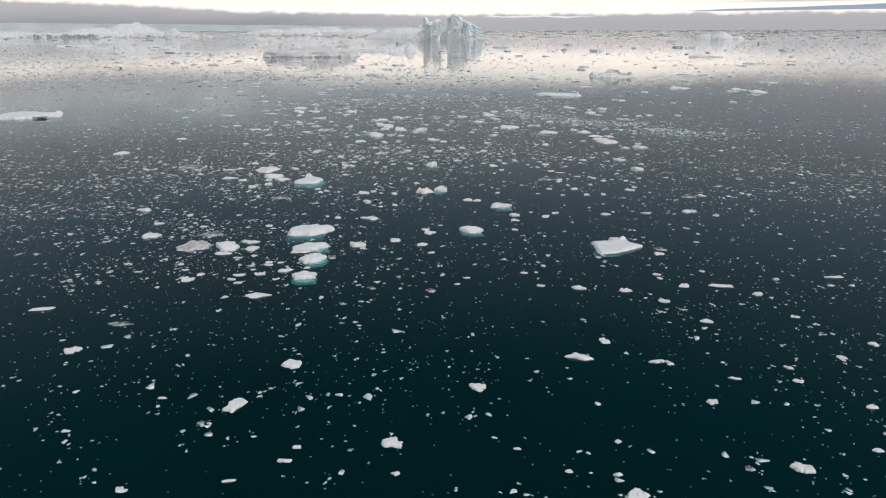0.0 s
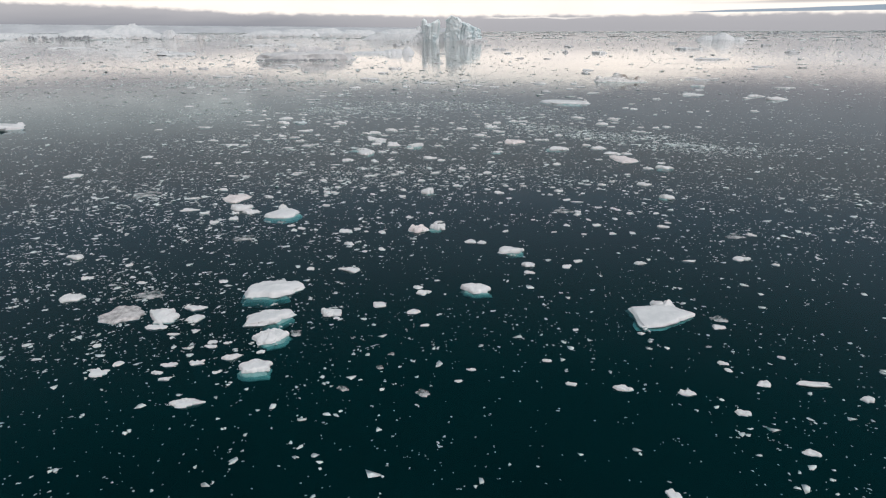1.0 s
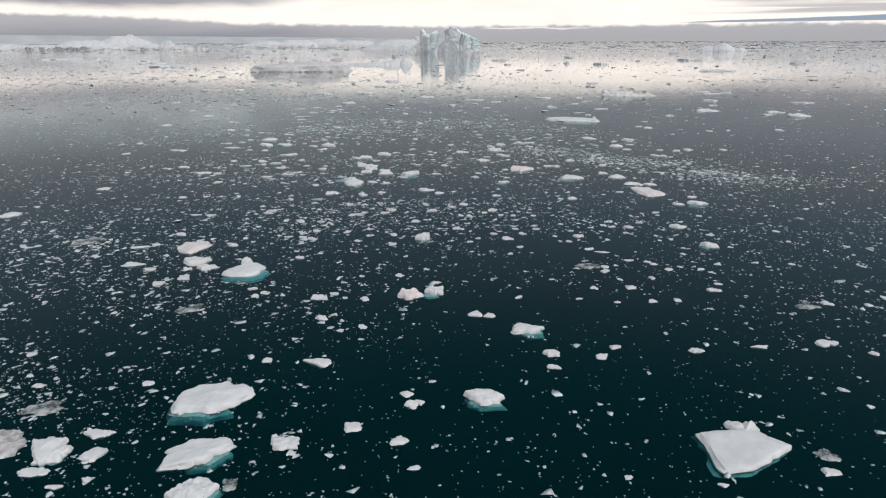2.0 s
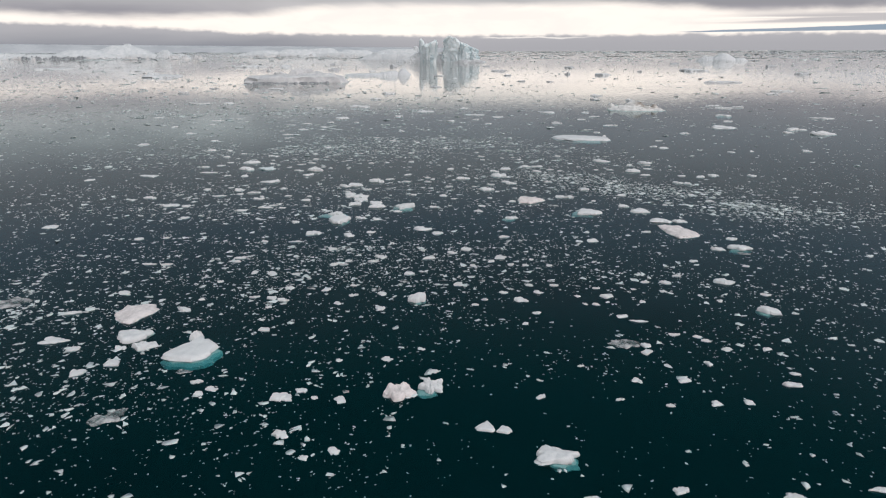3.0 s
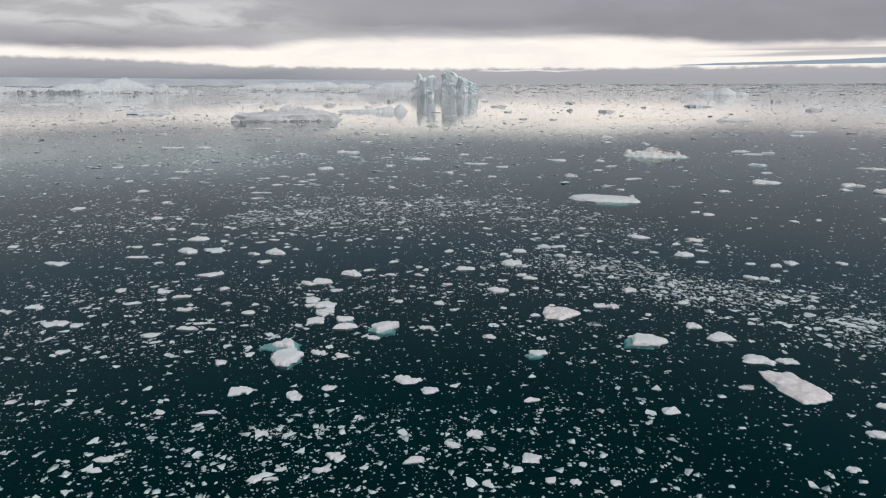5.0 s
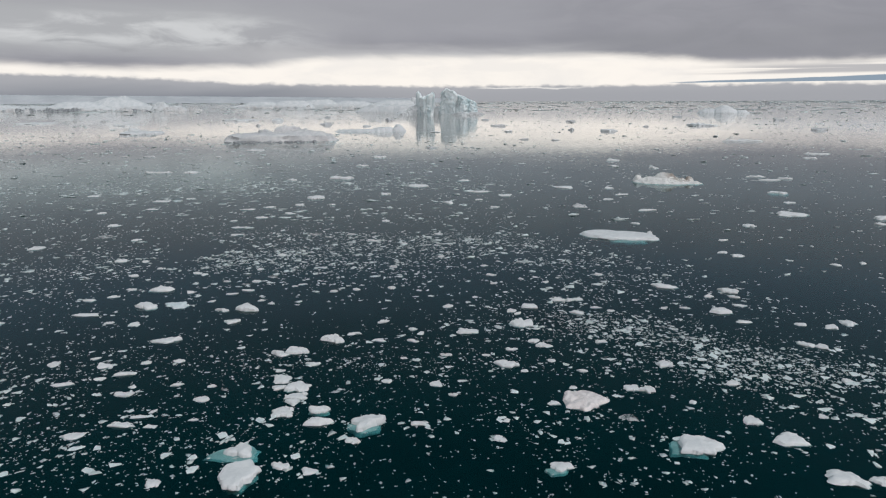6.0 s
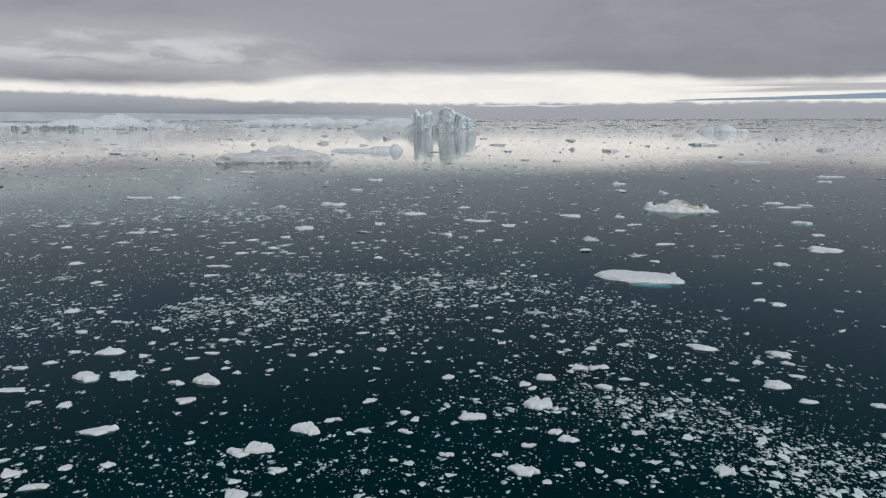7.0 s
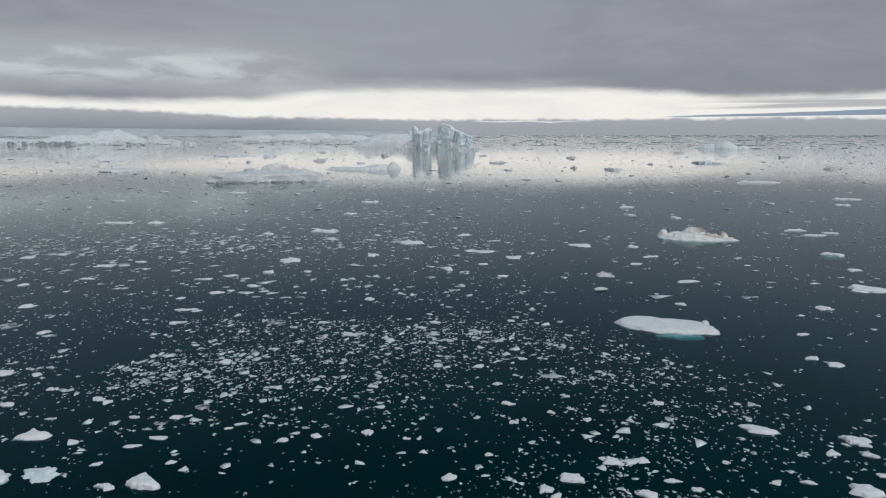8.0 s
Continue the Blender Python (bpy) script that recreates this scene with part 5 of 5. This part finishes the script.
# blocks along the waterline of the long bergs, crevasse shade put into their dark colour
def dark_block(x, y, length, depth, height, turn, pale=False):
    v, f = lump(dice(x, y), length, depth, height, corners=5, ragged=0.1, facets=4, rough=0.5, n=26, rings=5, brow=0.75)
    ob = new("ice_block", mesh_of("ice_block", v, f, RUBBLE if pale else DARK_ICE))
    ob.matrix_world = pose(x, y, 0, 0, 0, turn)
    if pale:
        return tagged(ob, "white crumbled ice block at the foot of an iceberg", "ice block", "crumbled ice blocks")
    return tagged(ob, "dark ice block in the colour of shadowed crevasses at the foot of an iceberg", "ice block", "crumbled ice blocks")


block = random.Random(5)
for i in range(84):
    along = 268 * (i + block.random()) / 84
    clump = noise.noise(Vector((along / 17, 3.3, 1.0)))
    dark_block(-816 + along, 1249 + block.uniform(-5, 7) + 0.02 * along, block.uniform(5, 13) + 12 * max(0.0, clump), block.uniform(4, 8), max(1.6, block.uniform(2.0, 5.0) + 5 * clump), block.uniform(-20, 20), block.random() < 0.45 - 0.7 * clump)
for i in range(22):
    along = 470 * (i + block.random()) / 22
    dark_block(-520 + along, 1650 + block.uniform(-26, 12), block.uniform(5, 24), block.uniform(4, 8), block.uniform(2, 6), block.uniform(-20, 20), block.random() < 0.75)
# dark blocks far off on the other side
for x, length, height in ((1042, 26, 4), (1064, 30, 6), (1090, 22, 4)):
    dark_block(x, 2187, length, 16, height, 5)
# a mound of white rubble beside the long bergs
for i in range(16):
    dark_block(-520 + 60 * block.random(), 1262 + block.uniform(0, 30), block.uniform(10, 24), block.uniform(8, 14), block.uniform(3, 8), block.uniform(-20, 20), True)

# ---- brash ice: the loose small pieces, joined ----
SHAPES = []  # angular splinters, some of two blocks
shape_dice = random.Random(77)
for kind in range(26):
    corners, faces = [], []
    for block in range(1 + kind % 2):
        b = bmesh.new()
        for _ in range(8):
            b.verts.new((shape_dice.uniform(-1, 1), shape_dice.uniform(-1, 1), shape_dice.uniform(-0.9, 1) * shape_dice.uniform(0.5, 1)))
        hull = bmesh.ops.convex_hull(b, input=b.verts)
        inner = {e for e in hull["geom_interior"] if isinstance(e, bmesh.types.BMVert)}
        bmesh.ops.delete(b, geom=list(inner), context="VERTS")
        b.verts.index_update()
        b.normal_update()
        scale, dx, dy = (1.0, 0.0, 0.0) if not kind % 2 else ((0.75, -0.3, 0.1) if not block else (0.55, 0.5, shape_dice.uniform(-0.4, 0.3)))
        faces += [[v.index + len(corners) for v in f.verts] for f in b.faces]
        corners += [(v.co.x * scale + dx, v.co.y * scale + dy, v.co.z * (1.0 if not block else 0.7)) for v in b.verts]
        b.free()
    corners = np.array(corners)
    middle, half = (corners.max(0) + corners.min(0)) / 2, (corners.max(0) - corners.min(0)) / 2
    SHAPES.append(((corners - middle) / half, np.array(faces)))


def brash(name, places, sizes, label, seed, flat=1.0):
    """Many small pieces in one mesh: places (n, 2), sizes (n,)."""
    r = np.random.RandomState(seed)
    allv, allf, base = [], [], 0
    which = r.randint(0, len(SHAPES), len(places))
    for k, (sv, sf) in enumerate(SHAPES):
        p, s = places[which == k], sizes[which == k]
        n = len(p)
        if not n:
            continue
        turn = r.uniform(0, 2 * np.pi, n)
        longer = r.uniform(0.75, 1.6, n)
        tall = flat * r.uniform(0.12, 0.5, n)
        lift = r.uniform(-0.1, 0.5, n)
        x = sv[None, :, 0] * (s * longer / 2)[:, None]
        y = sv[None, :, 1] * (s / longer ** 0.4 / 2)[:, None]
        z = (sv[None, :, 2] + lift[:, None]) * (s * tall / 2)[:, None]
        z = np.where(z < 0, 0.3 * z, z)
        c, d = np.cos(turn)[:, None], np.sin(turn)[:, None]
        v = np.stack([x * c - y * d + p[:, :1], x * d + y * c + p[:, 1:], z], -1)
        allv.append(v.reshape(-1, 3))
        allf.append((sf[None] + (np.arange(n) * len(sv))[:, None, None] + base).reshape(-1, 3))
        base += n * len(sv)
    v, f = np.concatenate(allv), np.concatenate(allf)
    me = bpy.data.meshes.new(name)
    me.vertices.add(len(v))
    me.vertices.foreach_set("co", v.ravel())
    me.loops.add(f.size)
    me.loops.foreach_set("vertex_index", f.ravel().astype(np.int32))
    me.polygons.add(len(f))
    me.polygons.foreach_set("loop_start", np.arange(0, f.size, 3, dtype=np.int32))
    me.polygons.foreach_set("loop_total", np.full(len(f), 3, dtype=np.int32))
    me.update(calc_edges=True)
    me.validate()
    me.materials.append(BRASH)
    return tagged(new(name, me), label, "brash ice", kind="stuff")


# fields where the brash gathers: centre, half sizes, turn in degrees, density
FIELDS = [
    ((-42, 129), (14, 6), 0, 0.5), ((-26, 102), (9, 8), 0, 0.25), ((-20, 94), (8, 6), 0, 0.25), ((-20, 139), (10, 5), 0, 0.5), ((-17, 61), (5, 5), 0, 0.4), ((20, 140), (7, 3), -40, 0.5),
    ((34, 66), (14, 12), 0, 0.35),
    ((-38, 58), (14, 12), 0, 0.6), ((-26, 40), (9, 9), 0, 0.7), ((4, 141), (10, 6), 0, 0.5), ((12, 147), (9, 5), -40, 0.7), ((-34, 140), (10, 6), 0, 0.4),
    ((-22, 51), (12, 8), 0, 0.7), ((-34, 104), (12, 14), 0, 0.35),
    ((16, 114), (9, 4), -45, 1.3), ((24, 106), (11, 5.5), -45, 1.75), ((31, 99.5), (10, 5.5), -38, 1.65), ((39, 96), (9, 4), -25, 0.45), ((10, 117), (10, 5), 0, 0.8),
    ((-33, 140), (13, 7), 8, 0.7), ((-14, 152), (19, 4.0), -3, 1.2), ((9, 141), (15, 4.5), -38, 1.6), ((-14, 144), (18, 6), 6, 0.7), ((-12, 134), (16, 6), 10, 0.35), ((19, 129), (9, 7), -25, 0.8), ((-30, 134), (14, 4), 6, 0.5),
    ((-48, 207), (42, 9), 4, 0.9), ((-20, 100), (18, 9), 0, 0.5), ((-14, 76), (16, 9), 10, 0.65), ((1, 78), (16, 8), 0, 0.65),
    ((4, 106), (14, 7), 0, 0.6), ((-32, 74), (18, 12), 0, 0.5), ((16, 27), (6, 5), 0, 0.2), ((-16, 42), (8, 6), 0, 0.4), ((26, 92), (14, 8), 0, 0.35),
]


def density(x, y):
    d = np.where(y < 52, 0.27, np.where(y < 84, 0.34, np.where(y < 108, 0.28, 0.18)))
    d = d * np.where((x > 14) & (y > 122) & (y < 420), 0.35, 1.0)
    d = d * (1 - 0.2 * np.exp(-((x - 3) / 9) ** 2 - ((y - 58) / 8) ** 2))
    d = d * (1 - 0.65 * np.exp(-((x + 3) / 24) ** 2 - ((y - 121) / 7) ** 2))
    for (cx, cy), (rx, ry), turn, w in FIELDS:
        c, s = math.cos(radians(turn)), math.sin(radians(turn))
        u, v = ((x - cx) * c + (y - cy) * s) / rx, (-(x - cx) * s + (y - cy) * c) / ry
        d = d + w * np.exp(-u * u - v * v)
    return d


def scatter(seed, n, y0, y1, half, top, least, most, power, streak, clumps=0.0):
    """Places and sizes: tried evenly over a wedge, kept by density and by drifting streaks."""
    r = np.random.RandomState(seed)
    y = r.uniform(y0, y1, n)
    x = r.uniform(-1, 1, n) * (half[0] + half[1] * y)
    keep = r.uniform(0, top, n) < density(x, y)
    x, y = x[keep], y[keep]
    if streak:
        f = np.array([noise.noise(Vector((a / streak, b / streak * 2.6, seed))) + 0.5 * noise.noise(Vector((a / streak * 3, b / streak * 7, seed + 5))) for a, b in zip(x, y)])
        keep = r.uniform(-0.75, 0.55, len(f)) < f + 0.1
        x, y = x[keep], y[keep]
    # some pieces lie in touching clumps
    heart = np.flatnonzero(r.uniform(0, 1, len(x)) < clumps)
    near = np.repeat(heart, r.randint(2, 7, len(heart)))
    x = np.concatenate([x, x[near] + r.normal(0, 0.0045, len(near)) * (60 + y[near])])
    y = np.concatenate([y, y[near] + r.normal(0, 0.0045, len(near)) * (60 + y[near])])
    u = r.uniform(0, 1, len(x))
    sizes = (least ** -power + u * (most ** -power - least ** -power)) ** (-1 / power)
    sizes *= np.where(y < 56, 0.59, np.where(y < 92, 0.75, np.where(y < 120, 0.81, 0.74))) * (1 + 0.2 * np.clip(density(x, y) - 1.0, 0, 1.2))
    return np.stack([x, y], -1), sizes


p, s = scatter(1, 680000, -25, 120, (70, 0.36), 3.4, 0.07, 0.8, 1.5, 16, 0.07)
# the largest of the near pieces are things of their own
big = np.argsort(-s * (np.abs(p[:, 0]) < 0.6 * p[:, 1]) * (p[:, 1] < 112))[:290]
rest = np.setdiff1d(np.arange(len(s)), big)
brash("brash_ice_near", p[rest], s[rest], "loose scatter of small white brash ice on dark water", 31, flat=0.55)
piece_dice = random.Random(8)
PIECES = [mesh_of("brash_piece", [(x, y, z if z > 0 else 0.3 * z) for x, y, z in v.tolist()], f.tolist(), BRASH, False) for v, f in SHAPES]
for k in big.tolist():
    ob = new("brash_piece", PIECES[piece_dice.randrange(len(PIECES))])
    size = float(s[k])
    grow = piece_dice.uniform(0.8, 1.3)
    ob.matrix_world = pose(float(p[k, 0]), float(p[k, 1]), size * 0.05, 0, 0, piece_dice.uniform(0, 360)) @ Matrix.Diagonal((size * grow / 2, size / grow / 2, size * piece_dice.uniform(0.07, 0.17), 1))
    tagged(ob, "small broken piece of white brash ice on dark water", "brash ice", "loose brash pieces")
p, s = scatter(2, 390000, 120, 260, (70, 0.55), 2.4, 0.14, 1.5, 1.8, 22, 0.06)
brash("brash_ice_middle", p, s, "drifting streaks of small white brash ice on grey water", 32, flat=0.6)
p, s = scatter(6, 16000, 165, 420, (40, 0.7), 0.5, 0.85, 3.2, 1.8, 40)
brash("brash_ice_plates", p, s, "flat plates of loose white ice on grey water", 36, flat=0.36)
p, s = scatter(3, 24000, 255, 950, (20, 0.76), 0.5, 0.7, 4.2, 1.6, 60)
brash("brash_ice_far", p, s, "far brash ice scattered over mirroring water", 33, flat=0.6)
p, s = scatter(4, 6000, 900, 2700, (60, 0.76), 0.5, 3.0, 14.0, 1.5, 0)
brash("brash_ice_distant", p, s, "pack of distant ice pieces on mirroring water", 34, flat=0.5)
p, s = scatter(7, 12000, 1100, 2900, (60, 0.78), 0.5, 8.0, 70.0, 1.5, 240)
brash("pack_ice_pans", p, s, "flat pale pans of pack ice far out", 37, flat=0.07)
p, s = scatter(5, 12000, 2600, 4800, (60, 0.78), 0.5, 15.0, 90.0, 1.2, 0)
brash("pack_ice_horizon", p, s, "pale pack ice along the horizon", 35, flat=0.1)
